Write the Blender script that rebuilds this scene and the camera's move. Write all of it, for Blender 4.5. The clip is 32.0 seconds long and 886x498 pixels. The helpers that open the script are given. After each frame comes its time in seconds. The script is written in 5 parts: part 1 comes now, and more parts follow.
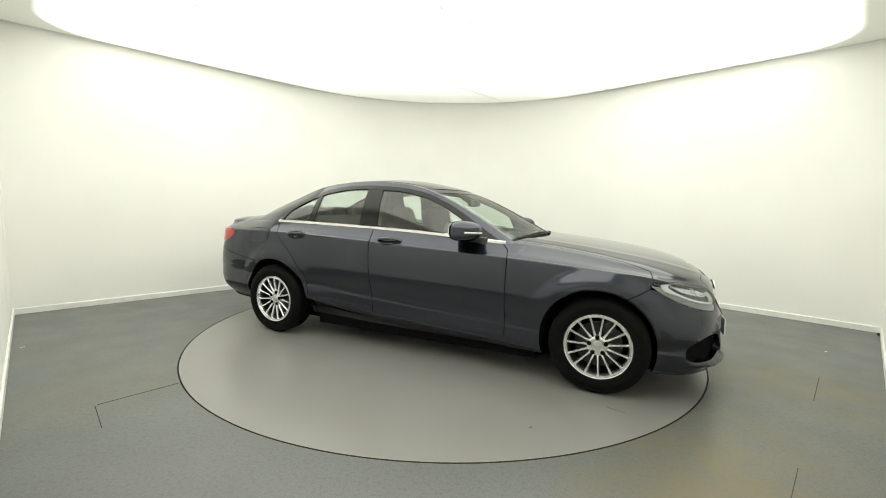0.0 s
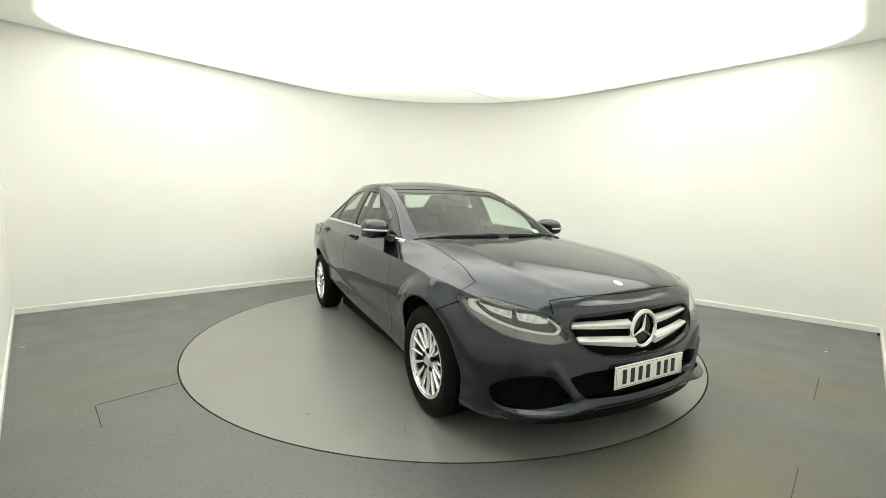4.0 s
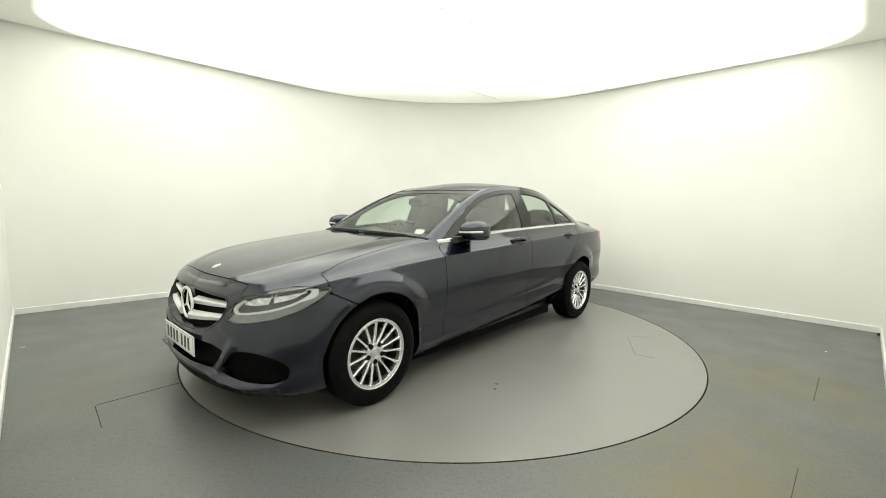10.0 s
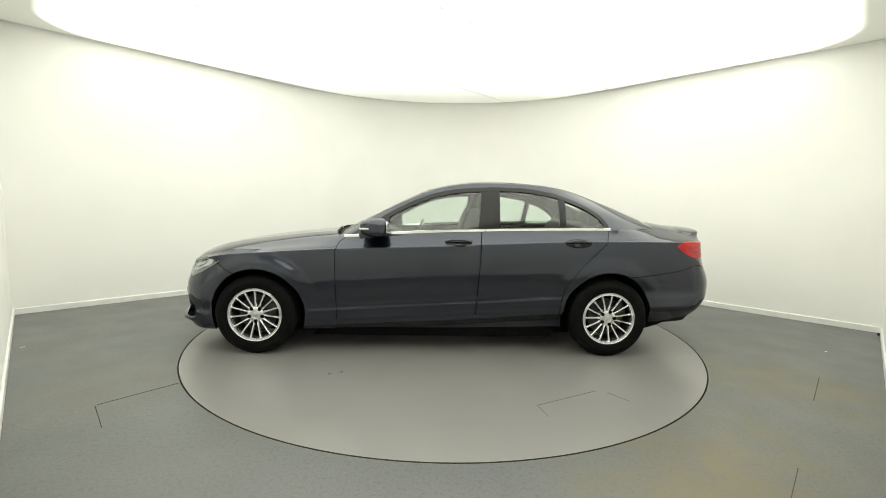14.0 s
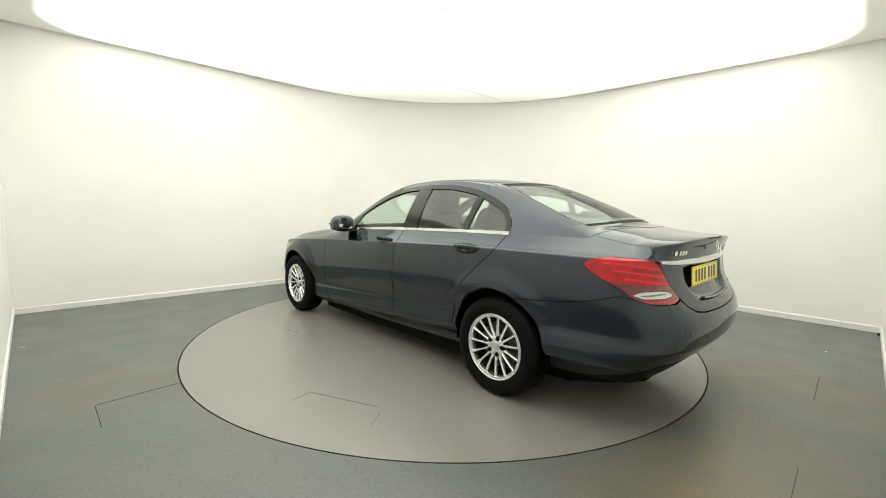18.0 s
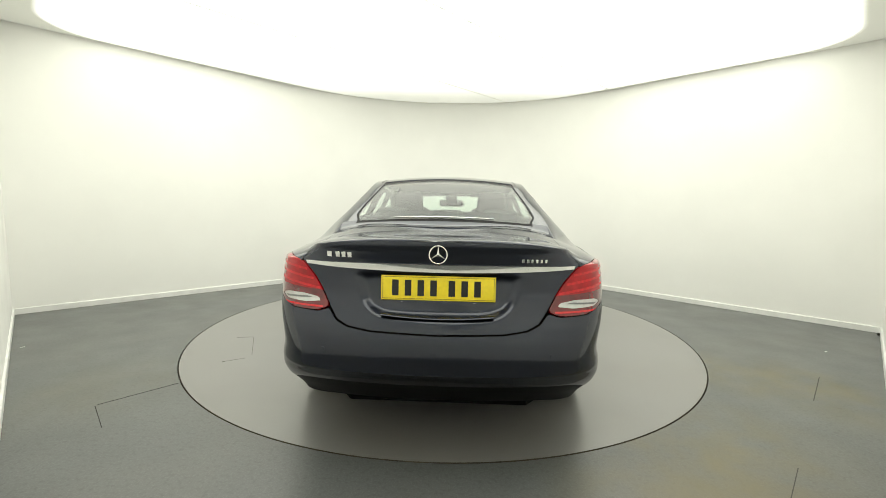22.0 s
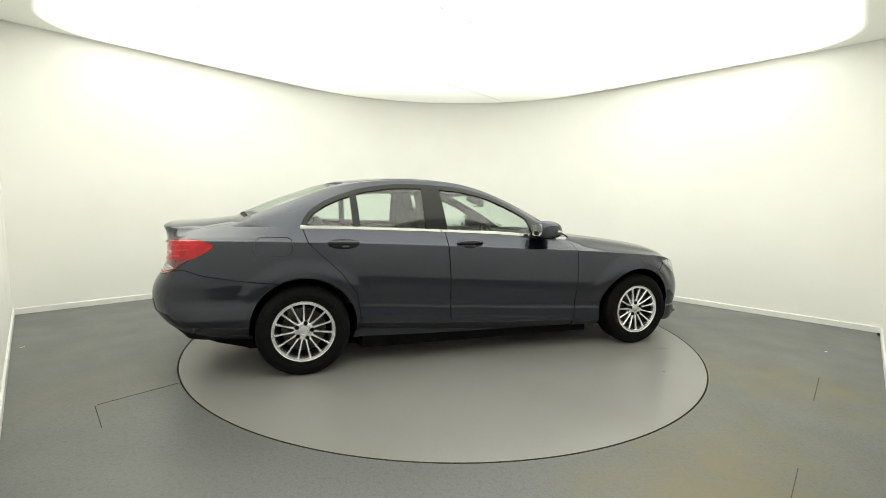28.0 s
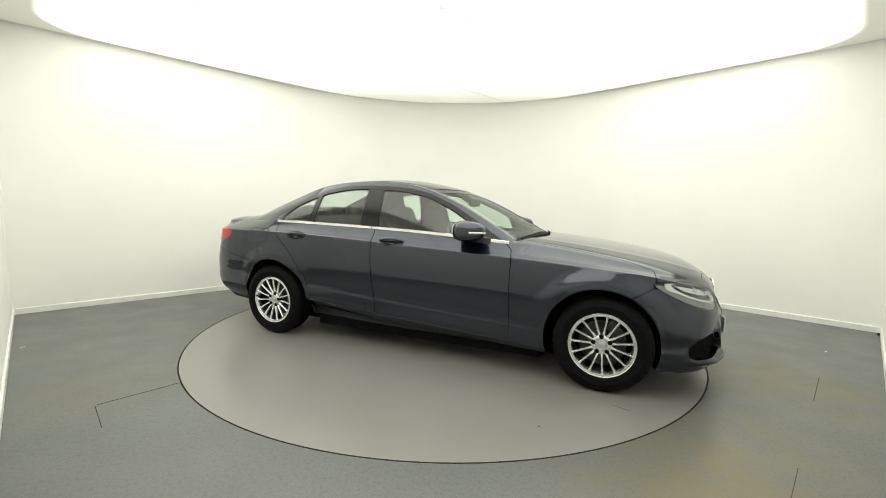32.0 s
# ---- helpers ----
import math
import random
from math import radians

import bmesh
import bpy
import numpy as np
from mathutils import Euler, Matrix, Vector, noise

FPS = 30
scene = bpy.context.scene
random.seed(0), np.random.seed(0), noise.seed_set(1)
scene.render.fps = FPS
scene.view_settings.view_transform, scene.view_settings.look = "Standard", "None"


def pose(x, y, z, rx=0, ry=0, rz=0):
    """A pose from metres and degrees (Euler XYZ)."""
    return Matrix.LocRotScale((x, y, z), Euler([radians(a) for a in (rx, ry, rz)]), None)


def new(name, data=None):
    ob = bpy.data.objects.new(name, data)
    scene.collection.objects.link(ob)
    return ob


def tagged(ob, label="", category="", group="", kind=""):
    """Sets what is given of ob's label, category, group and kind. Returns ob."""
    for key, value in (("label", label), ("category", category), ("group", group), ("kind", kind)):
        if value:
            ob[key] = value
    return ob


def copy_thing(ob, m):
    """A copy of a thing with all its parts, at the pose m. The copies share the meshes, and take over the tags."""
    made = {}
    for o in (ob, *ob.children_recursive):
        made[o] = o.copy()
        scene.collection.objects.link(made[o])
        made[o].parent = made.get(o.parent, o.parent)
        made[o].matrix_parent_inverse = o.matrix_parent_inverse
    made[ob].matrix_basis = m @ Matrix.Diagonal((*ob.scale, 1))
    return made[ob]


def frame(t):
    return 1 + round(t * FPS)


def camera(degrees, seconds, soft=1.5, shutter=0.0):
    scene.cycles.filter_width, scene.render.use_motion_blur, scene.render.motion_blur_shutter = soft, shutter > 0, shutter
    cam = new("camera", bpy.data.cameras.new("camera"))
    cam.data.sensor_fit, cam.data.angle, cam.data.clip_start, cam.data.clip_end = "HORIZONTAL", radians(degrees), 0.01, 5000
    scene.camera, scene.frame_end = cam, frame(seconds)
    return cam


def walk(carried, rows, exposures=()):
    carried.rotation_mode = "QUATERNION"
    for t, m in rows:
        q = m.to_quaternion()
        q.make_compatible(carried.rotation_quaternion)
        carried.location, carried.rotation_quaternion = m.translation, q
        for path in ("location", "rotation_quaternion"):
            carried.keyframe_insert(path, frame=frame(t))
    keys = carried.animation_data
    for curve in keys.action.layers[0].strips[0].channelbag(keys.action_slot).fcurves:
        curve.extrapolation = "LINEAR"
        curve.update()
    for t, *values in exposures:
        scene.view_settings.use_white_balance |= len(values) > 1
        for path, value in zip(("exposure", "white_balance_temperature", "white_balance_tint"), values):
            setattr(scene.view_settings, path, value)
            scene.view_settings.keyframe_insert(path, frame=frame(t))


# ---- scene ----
# ---------------------------------------------------------------- camera, light, exposure
cam = camera(93.494, 32.0, soft=.85)
EYE = pose(0, -4.1044, 1.1979) @ pose(0, 0, 0, 0, 0, .2356) @ pose(0, 0, 0, 90 - 5.8051) @ pose(0, 0, 0, 0, 0, 1.1175)
walk(cam, [(0, EYE), (32.0, EYE)], exposures=[(0, 0.0, 6500, 10), (32.0, 0.0, 6500, 10)])

world = bpy.data.worlds.new("world")
world.use_nodes = True
scene.world = world
world.node_tree.nodes["Background"].inputs["Color"].default_value = (.02, .02, .02, 1)
world.node_tree.nodes["Background"].inputs["Strength"].default_value = .2

LAMP = 2.50          # glow of the ceiling panels

# ---------------------------------------------------------------- materials


def mat(name, color, rough=.5, metal=0.0, vary=0.0, scale=8.0, bump=0.0, bump_scale=200.0, coat=0.0, spread=0.0, **extra):
    """A surface with stains or tone at one scale (vary) and a fine grain at another (bump)."""
    m = bpy.data.materials.new(name)
    m.use_nodes = True
    nt = m.node_tree
    b = nt.nodes["Principled BSDF"]
    b.inputs["Base Color"].default_value = (*color, 1)
    b.inputs["Roughness"].default_value, b.inputs["Metallic"].default_value = rough, metal
    b.inputs["Coat Weight"].default_value, b.inputs["Coat Roughness"].default_value = coat, .03
    for key, value in extra.items():
        b.inputs[key.replace("_", " ")].default_value = value
    tc = nt.nodes.new("ShaderNodeTexCoord")
    if vary:
        n = nt.nodes.new("ShaderNodeTexNoise")
        n.inputs["Scale"].default_value, n.inputs["Detail"].default_value = scale, 6
        nt.links.new(tc.outputs["Object"], n.inputs["Vector"])
        r = nt.nodes.new("ShaderNodeValToRGB")
        r.color_ramp.elements[0].position, r.color_ramp.elements[1].position = .3, .7
        r.color_ramp.elements[0].color = (*[c * (1 - vary) for c in color], 1)
        r.color_ramp.elements[1].color = (*[min(1, c * (1 + vary)) for c in color], 1)
        nt.links.new(n.outputs["Fac"], r.inputs["Fac"])
        nt.links.new(r.outputs["Color"], b.inputs["Base Color"])
        if spread:
            k = nt.nodes.new("ShaderNodeMapRange")
            k.inputs["To Min"].default_value, k.inputs["To Max"].default_value = rough - spread, rough + spread
            nt.links.new(n.outputs["Fac"], k.inputs["Value"])
            nt.links.new(k.outputs["Result"], b.inputs["Roughness"])
    if bump:
        n = nt.nodes.new("ShaderNodeTexNoise")
        n.inputs["Scale"].default_value, n.inputs["Detail"].default_value = bump_scale, 3
        nt.links.new(tc.outputs["Object"], n.inputs["Vector"])
        h = nt.nodes.new("ShaderNodeBump")
        h.inputs["Strength"].default_value, h.inputs["Distance"].default_value = bump, .002
        nt.links.new(n.outputs["Fac"], h.inputs["Height"])
        nt.links.new(h.outputs["Normal"], b.inputs["Normal"])
    return m


def glass(name, color, rough=0.0, mirrored=.085):
    """Thin panes: what is behind shows through with a tint, over a mirror-like gloss."""
    m = bpy.data.materials.new(name)
    m.use_nodes = True
    nt = m.node_tree
    nt.nodes.remove(nt.nodes["Principled BSDF"])
    t, g, mix, f = (nt.nodes.new(k) for k in ("ShaderNodeBsdfTransparent", "ShaderNodeBsdfGlossy", "ShaderNodeMixShader", "ShaderNodeLayerWeight"))
    t.inputs["Color"].default_value = (*color, 1)
    g.inputs["Roughness"].default_value = rough
    f.inputs["Blend"].default_value = .5
    k, j = nt.nodes.new("ShaderNodeMath"), nt.nodes.new("ShaderNodeMath")
    k.operation, j.operation = "POWER", "MULTIPLY_ADD"
    k.inputs[1].default_value = 4.0
    j.inputs[1].default_value, j.inputs[2].default_value = .52, mirrored
    nt.links.new(f.outputs["Facing"], k.inputs[0])
    nt.links.new(k.outputs[0], j.inputs[0])
    nt.links.new(j.outputs[0], mix.inputs["Fac"])
    nt.links.new(t.outputs["BSDF"], mix.inputs[1])
    nt.links.new(g.outputs["BSDF"], mix.inputs[2])
    nt.links.new(mix.outputs["Shader"], nt.nodes["Material Output"].inputs["Surface"])
    return m


def glow(name, color, strength):
    m = bpy.data.materials.new(name)
    m.use_nodes = True
    b = m.node_tree.nodes["Principled BSDF"]
    b.inputs["Base Color"].default_value = (.75, .75, .71, 1)
    b.inputs["Emission Color"].default_value, b.inputs["Emission Strength"].default_value = (*color, 1), strength
    return m


def lit_membrane(name, color, strength):
    """A backlit ceiling skin: full over its long middle, fading towards its border."""
    m = glow(name, color, strength)
    nt = m.node_tree
    b = nt.nodes["Principled BSDF"]
    tc, sep = nt.nodes.new("ShaderNodeTexCoord"), nt.nodes.new("ShaderNodeSeparateXYZ")
    nt.links.new(tc.outputs["Object"], sep.inputs["Vector"])

    def op(kind, a, c):
        k = nt.nodes.new("ShaderNodeMath")
        k.operation = kind
        for i, v in enumerate((a, c)):
            if isinstance(v, (int, float)):
                k.inputs[i].default_value = v
            else:
                nt.links.new(v, k.inputs[i])
        return k.outputs[0]

    def fade(value, lo, hi, least):
        r = nt.nodes.new("ShaderNodeMapRange")
        r.interpolation_type = "SMOOTHSTEP"
        r.inputs["From Min"].default_value, r.inputs["From Max"].default_value = lo, hi
        r.inputs["To Min"].default_value, r.inputs["To Max"].default_value = 1, least
        nt.links.new(value, r.inputs["Value"])
        return r.outputs["Result"]

    # distance outside a rounded square that stands at 45 degrees
    k = math.sqrt(.5)
    da = op("SUBTRACT", op("ABSOLUTE", op("SUBTRACT", op("MULTIPLY", op("ADD", sep.outputs["X"], sep.outputs["Y"]), k), .18), 0), 2.97 - .55)
    db = op("SUBTRACT", op("ABSOLUTE", op("SUBTRACT", op("MULTIPLY", op("SUBTRACT", sep.outputs["Y"], sep.outputs["X"]), k), .19), 0), 2.96 - .55)
    pa, pb = op("MAXIMUM", da, 0), op("MAXIMUM", db, 0)
    out = op("SQRT", op("ADD", op("MULTIPLY", pa, pa), op("MULTIPLY", pb, pb)), 0)
    border = fade(out, .42, .56, .04)
    along = fade(sep.outputs["Y"], .9, 2.9, .16)
    nt.links.new(op("MULTIPLY", op("MULTIPLY", border, along), strength), b.inputs["Emission Strength"])
    return m


def floor_material(name, base, stain, patches=(), gloss=(.30, .46), sheen=.6):
    """Grey sheet vinyl: fine speckle, scuffs, and broad ochre tyre and water stains."""
    m = bpy.data.materials.new(name)
    m.use_nodes = True
    nt = m.node_tree
    b = nt.nodes["Principled BSDF"]
    tc = nt.nodes.new("ShaderNodeTexCoord")

    def noise_of(scale, detail, lo, hi):
        n, r = nt.nodes.new("ShaderNodeTexNoise"), nt.nodes.new("ShaderNodeMapRange")
        n.inputs["Scale"].default_value, n.inputs["Detail"].default_value = scale, detail
        nt.links.new(tc.outputs["Object"], n.inputs["Vector"])
        r.inputs["From Min"].default_value, r.inputs["From Max"].default_value = lo, hi
        nt.links.new(n.outputs["Fac"], r.inputs["Value"])
        return r.outputs["Result"]

    def blend(fac, amount, a, col, mode="MIX"):
        x, k = nt.nodes.new("ShaderNodeMix"), nt.nodes.new("ShaderNodeMath")
        x.data_type, x.blend_type = "RGBA", mode
        k.operation = "MULTIPLY"
        k.inputs[1].default_value = amount
        nt.links.new(fac, k.inputs[0])
        nt.links.new(k.outputs[0], x.inputs["Factor"])
        nt.links.new(a, x.inputs["A"]) if hasattr(a, "links") else None
        x.inputs["B"].default_value = (*col, 1)
        return x.outputs["Result"]

    b.inputs["Specular IOR Level"].default_value = sheen
    rgb = nt.nodes.new("ShaderNodeRGB")
    rgb.outputs[0].default_value = (*base, 1)
    c = blend(noise_of(115, 2, .48, .72), .50 if patches else .16, rgb.outputs[0], [k * 1.55 for k in base])
    c = blend(noise_of(48 if patches else 2.5, 4 if patches else 1, .5, .72), .50 if patches else .10, c, [k * .55 for k in base])
    for x, y, rad, part_of in patches:
        v, r, k = nt.nodes.new("ShaderNodeVectorMath"), nt.nodes.new("ShaderNodeMapRange"), nt.nodes.new("ShaderNodeMath")
        v.operation, k.operation = "DISTANCE", "MULTIPLY"
        v.inputs[1].default_value = (x, y, 0)
        nt.links.new(tc.outputs["Object"], v.inputs[0])
        r.inputs["From Min"].default_value, r.inputs["From Max"].default_value, r.inputs["To Min"].default_value, r.inputs["To Max"].default_value = rad * .2, rad, 1, 0
        nt.links.new(v.outputs["Value"], r.inputs["Value"])
        nt.links.new(r.outputs["Result"], k.inputs[0])
        nt.links.new(noise_of(3.5, 7, .30, .72), k.inputs[1])
        c = blend(k.outputs[0], part_of, c, (.155, .125, .045))
    c = blend(noise_of(1.1, 4, .40, .9), stain, c, (.15, .13, .075))
    c = blend(noise_of(5, 8, .55, .8), .25 if patches else .06, c, [k * .7 for k in base])
    nt.links.new(c, b.inputs["Base Color"])
    k = nt.nodes.new("ShaderNodeMapRange")
    k.inputs["To Min"].default_value, k.inputs["To Max"].default_value = gloss
    nt.links.new(noise_of(3, 6, .2, .8), k.inputs["Value"])
    nt.links.new(k.outputs["Result"], b.inputs["Roughness"])
    h = nt.nodes.new("ShaderNodeBump")
    h.inputs["Strength"].default_value, h.inputs["Distance"].default_value = .12, .001
    nt.links.new(noise_of(400, 2, 0, 1), h.inputs["Height"])
    if patches:
        nt.links.new(h.outputs["Normal"], b.inputs["Normal"])
    return m


def car_paint():
    """Dark blue-grey metallic paint: a broad sheen of flakes under clear lacquer."""
    m = bpy.data.materials.new("grey_metallic_paint")
    m.use_nodes = True
    nt = m.node_tree
    nt.nodes.remove(nt.nodes["Principled BSDF"])
    flakes, lacquer, mix, f = (nt.nodes.new(k) for k in ("ShaderNodeBsdfAnisotropic", "ShaderNodeBsdfAnisotropic", "ShaderNodeMixShader", "ShaderNodeFresnel"))
    f.inputs["IOR"].default_value = 1.54
    lacquer.inputs["Color"].default_value = (1, 1, 1, 1)
    tc = nt.nodes.new("ShaderNodeTexCoord")
    # single flakes, and broad cloudiness of the lacquer
    v, tone, r = nt.nodes.new("ShaderNodeTexVoronoi"), nt.nodes.new("ShaderNodeMix"), nt.nodes.new("ShaderNodeMapRange")
    v.inputs["Scale"].default_value = 1400
    nt.links.new(tc.outputs["Object"], v.inputs["Vector"])
    tone.data_type = "RGBA"
    tone.inputs["A"].default_value, tone.inputs["B"].default_value = (.0168, .0202, .0335, 1), (.0222, .0268, .0435, 1)
    nt.links.new(v.outputs["Distance"], tone.inputs["Factor"])
    nt.links.new(tone.outputs["Result"], flakes.inputs["Color"])
    r.inputs["To Min"].default_value, r.inputs["To Max"].default_value = .32, .41
    nt.links.new(v.outputs["Color"], r.inputs["Value"])
    nt.links.new(r.outputs["Result"], flakes.inputs["Roughness"])
    n, k = nt.nodes.new("ShaderNodeTexNoise"), nt.nodes.new("ShaderNodeMapRange")
    n.inputs["Scale"].default_value = 3
    nt.links.new(tc.outputs["Object"], n.inputs["Vector"])
    k.inputs["To Min"].default_value, k.inputs["To Max"].default_value = .06, .09
    nt.links.new(n.outputs["Fac"], k.inputs["Value"])
    nt.links.new(k.outputs["Result"], lacquer.inputs["Roughness"])
    nt.links.new(f.outputs["Fac"], mix.inputs["Fac"])
    nt.links.new(flakes.outputs["BSDF"], mix.inputs[1])
    nt.links.new(lacquer.outputs["BSDF"], mix.inputs[2])
    nt.links.new(mix.outputs["Shader"], nt.nodes["Material Output"].inputs["Surface"])
    return m


PAINT = car_paint()
BLACK = mat("black_plastic", (.004, .004, .0043), .55, Specular_IOR_Level=.12, vary=.3, scale=30, bump=.15, bump_scale=600)
GLOSS = mat("gloss_black_trim", (.005, .005, .0053), .2, Specular_IOR_Level=.3, vary=.2, scale=12)
RUBBER = mat("tyre_rubber", (.004, .004, .004), .65, Specular_IOR_Level=.10, vary=.35, scale=25, bump=.3, bump_scale=300)
CHROME = mat("polished_chrome", (.78, .78, .77), .10, 1.0, vary=.06, scale=15)
SATIN = mat("satin_aluminium", (.62, .63, .64), .28, 1.0, vary=.08, scale=20)
ALLOY = mat("silver_alloy", (.86, .87, .89), .20, .9, vary=.08, scale=25, coat=.5)
STEEL = mat("brake_steel", (.05, .049, .047), .5, .8, vary=.3, scale=30)
BARREL = mat("dull_wheel_barrel", (.06, .06, .06), .5, .6, vary=.3, scale=30)
WELL = mat("dark_liner", (.004, .004, .004), .9, Specular_IOR_Level=.1, vary=.3, scale=18, bump=.3, bump_scale=150)
CLOTH = mat("dark_seat_cloth", (.014, .014, .015), .85, vary=.3, scale=40, bump=.5, bump_scale=500)
DASH = mat("dark_dashboard", (.018, .018, .020), .55, vary=.25, scale=20, bump=.25, bump_scale=700)
HEADLINE = mat("pale_headlining", (.42, .41, .39), .9, vary=.08, scale=30, bump=.3, bump_scale=500)
WINDOW = glass("green_tinted_glass", (.80, .88, .83))
SCREEN = glass("windscreen_glass", (.78, .87, .81), mirrored=.035)
LENS = glass("clear_lens", (.93, .95, .96))
RED = mat("red_lens", (.42, .003, .008), .12, coat=.6, vary=.3, scale=22, Specular_IOR_Level=.2)
REDBRIGHT = mat("bright_red_lens", (.62, .010, .016), .2, coat=.2, vary=.2, scale=60)
REDDEEP = mat("deep_red_lens", (.13, .002, .005), .12, coat=1.0, vary=.3, scale=40)
CLEAR = mat("frosted_clear_lens", (.70, .70, .69), .16, .25, coat=.6, vary=.08, scale=50)
LAMPDARK = mat("lamp_housing_dark", (.055, .056, .058), .30, .4, vary=.3, scale=40)
LAMPGREY = mat("lamp_housing_grey", (.15, .152, .155), .3, .4, vary=.2, scale=40)
LAMPPALE = mat("lamp_housing_silver", (.22, .223, .226), .30, .2, vary=.2, scale=40)
LAMPWHITE = mat("lamp_reflector_silver", (.62, .63, .64), .16, 1.0, vary=.35, scale=45)
LIGHTGUIDE = mat("white_light_guide", (.72, .73, .73), .25, vary=.06, scale=40, coat=.5)
SILVER = mat("silver_painted_plastic", (.80, .80, .80), .36, .25, vary=.05, scale=30, coat=.4)
MIRROR = mat("mirror_glass", (.75, .77, .78), .02, 1.0)
WHITE_PLATE = mat("white_plate", (.88, .88, .86), .35, vary=.05, scale=60, coat=.4)
YELLOW_PLATE = mat("yellow_plate", (.95, .74, .012), .35, vary=.05, scale=60, coat=.4)
INK = mat("plate_black", (.012, .012, .012), .4, vary=.2, scale=80)
PAPER = mat("white_sticker", (.75, .78, .74), .5, vary=.06, scale=80)
WALL = mat("white_wall_paint", (.87, .865, .835), .75, vary=.025, scale=1.3, bump=.25, bump_scale=160)
NEAR_WALL = mat("grey_wall_paint", (.87, .865, .835), .8, vary=.06, scale=2, bump=.25, bump_scale=160)
SKIRT = mat("white_gloss_woodwork", (.82, .82, .80), .35, vary=.05, scale=9, bump=.08, bump_scale=120)
CEIL = mat("white_ceiling_paint", (.86, .86, .84), .85, vary=.03, scale=2, bump=.2, bump_scale=160)
FLOOR = floor_material("grey_sheet_vinyl", (.112, .117, .117), .18, ((1.15, -2.45, .75, .8), (1.55, -2.05, .6, .6), (2.55, -1.35, .7, .7), (2.0, -1.0, .55, .5), (-2.2, -1.5, .6, .25)))
DISC = floor_material("grey_turntable_vinyl", (.226, .222, .216), .24, (), (.27, .30), .95)
FAINT = mat("faded_joint", (.055, .052, .045), .7, vary=.4, scale=30, bump=.2, bump_scale=100)
SCORED = mat("worn_score_line", (.135, .130, .113), .6, vary=.3, scale=20)
RIM = mat("rusty_edge_ring", (.045, .036, .020), .6, .3, vary=.5, scale=6, bump=.3, bump_scale=120)
DARK = mat("dark_joint", (.02, .019, .016), .8, vary=.4, scale=20, bump=.3, bump_scale=100)
PIT = mat("pit_concrete", (.05, .048, .045), .9, vary=.3, scale=6, bump=.4, bump_scale=80)
DIFFUSER = lit_membrane("lit_ceiling_panel", (.985, 1.0, .875), LAMP)

# ---------------------------------------------------------------- geometry of the car's skin
def cubic(ts, ps):
    """A natural cubic spline through the points ps at the parameters ts, as a function."""
    ts, ps = np.asarray(ts, float), np.asarray(ps, float)
    flat = ps.ndim == 1
    ps = ps[:, None] if flat else ps
    n, h = len(ts), np.diff(ts)
    a, b = np.eye(n), np.zeros_like(ps)
    for i in range(1, n - 1):
        a[i, i - 1:i + 2] = h[i - 1], 2 * (h[i - 1] + h[i]), h[i]
        b[i] = 6 * ((ps[i + 1] - ps[i]) / h[i] - (ps[i] - ps[i - 1]) / h[i - 1])
    m = np.linalg.solve(a, b)

    def at(t):
        t = np.asarray(t, float)
        i = np.clip(np.searchsorted(ts, t) - 1, 0, n - 2)
        l, r, w = (ts[i + 1] - t)[..., None], (t - ts[i])[..., None], h[i][..., None]
        v = (m[i] * l**3 + m[i + 1] * r**3) / (6 * w) + (ps[i] / w - m[i] * w / 6) * l + (ps[i + 1] / w - m[i + 1] * w / 6) * r
        return v[..., 0] if flat else v
    return at


def mono(xs, ys):
    """A cubic through the points that never overshoots, as a function."""
    xs, ys = np.asarray(xs, float), np.asarray(ys, float)
    d = np.diff(ys) / np.diff(xs)
    m = np.concatenate([[d[0]], np.where(d[1:] * d[:-1] > 0, 2 * d[1:] * d[:-1] / (d[1:] + d[:-1] + 1e-12 * np.sign(d[1:] + d[:-1] + 1e-30)), 0), [d[-1]]])

    def at(x):
        x = np.clip(np.asarray(x, float), xs[0], xs[-1])
        i = np.clip(np.searchsorted(xs, x) - 1, 0, len(xs) - 2)
        h = xs[i + 1] - xs[i]
        t = (x - xs[i]) / h
        return (ys[i] * (1 + 2 * t) * (1 - t)**2 + m[i] * h * t * (1 - t)**2 + ys[i + 1] * t * t * (3 - 2 * t) + m[i + 1] * h * t * t * (t - 1))
    return at


def ease(a, b, x):
    t = np.clip((np.asarray(x, float) - a) / (b - a), 0, 1)
    return t * t * (3 - 2 * t)


# the widest outline from above, from the nose's middle round to the tail's middle: x, half width, lower edge, upper edge
PLAN = [(2.206, 0, .185, .735), (2.192, .25, .182, .742), (2.140, .50, .175, .752), (2.035, .708, .172, .764), (1.87, .838, .18, .786),
        (1.62, .890, .19, .830), (1.35, .903, .19, .872), (.80, .898, .19, .938), (0, .905, .19, .998), (-.80, .906, .20, 1.026),
        (-1.35, .902, .22, 1.037), (-1.75, .886, .25, 1.034), (-2.05, .850, .255, 1.020), (-2.27, .775, .26, 1.006), (-2.39, .64, .26, 1.012),
        (-2.452, .40, .26, 1.036), (-2.476, 0, .26, 1.044)]
_p = np.array(PLAN)
_s = np.concatenate([[0], np.cumsum(np.hypot(*np.diff(_p[:, :2], axis=0).T))])
S_END = float(_s[-1])
_ext = np.vstack([_p[1] * (1, -1, 1, 1), _p, _p[-2] * (1, -1, 1, 1)])
_sx = np.concatenate([[-_s[1]], _s, [2 * _s[-1] - _s[-2]]])
plan = cubic(_sx, _ext[:, :2])
low_edge, top_edge = mono(_s, _p[:, 2]), mono(_s, _p[:, 3])
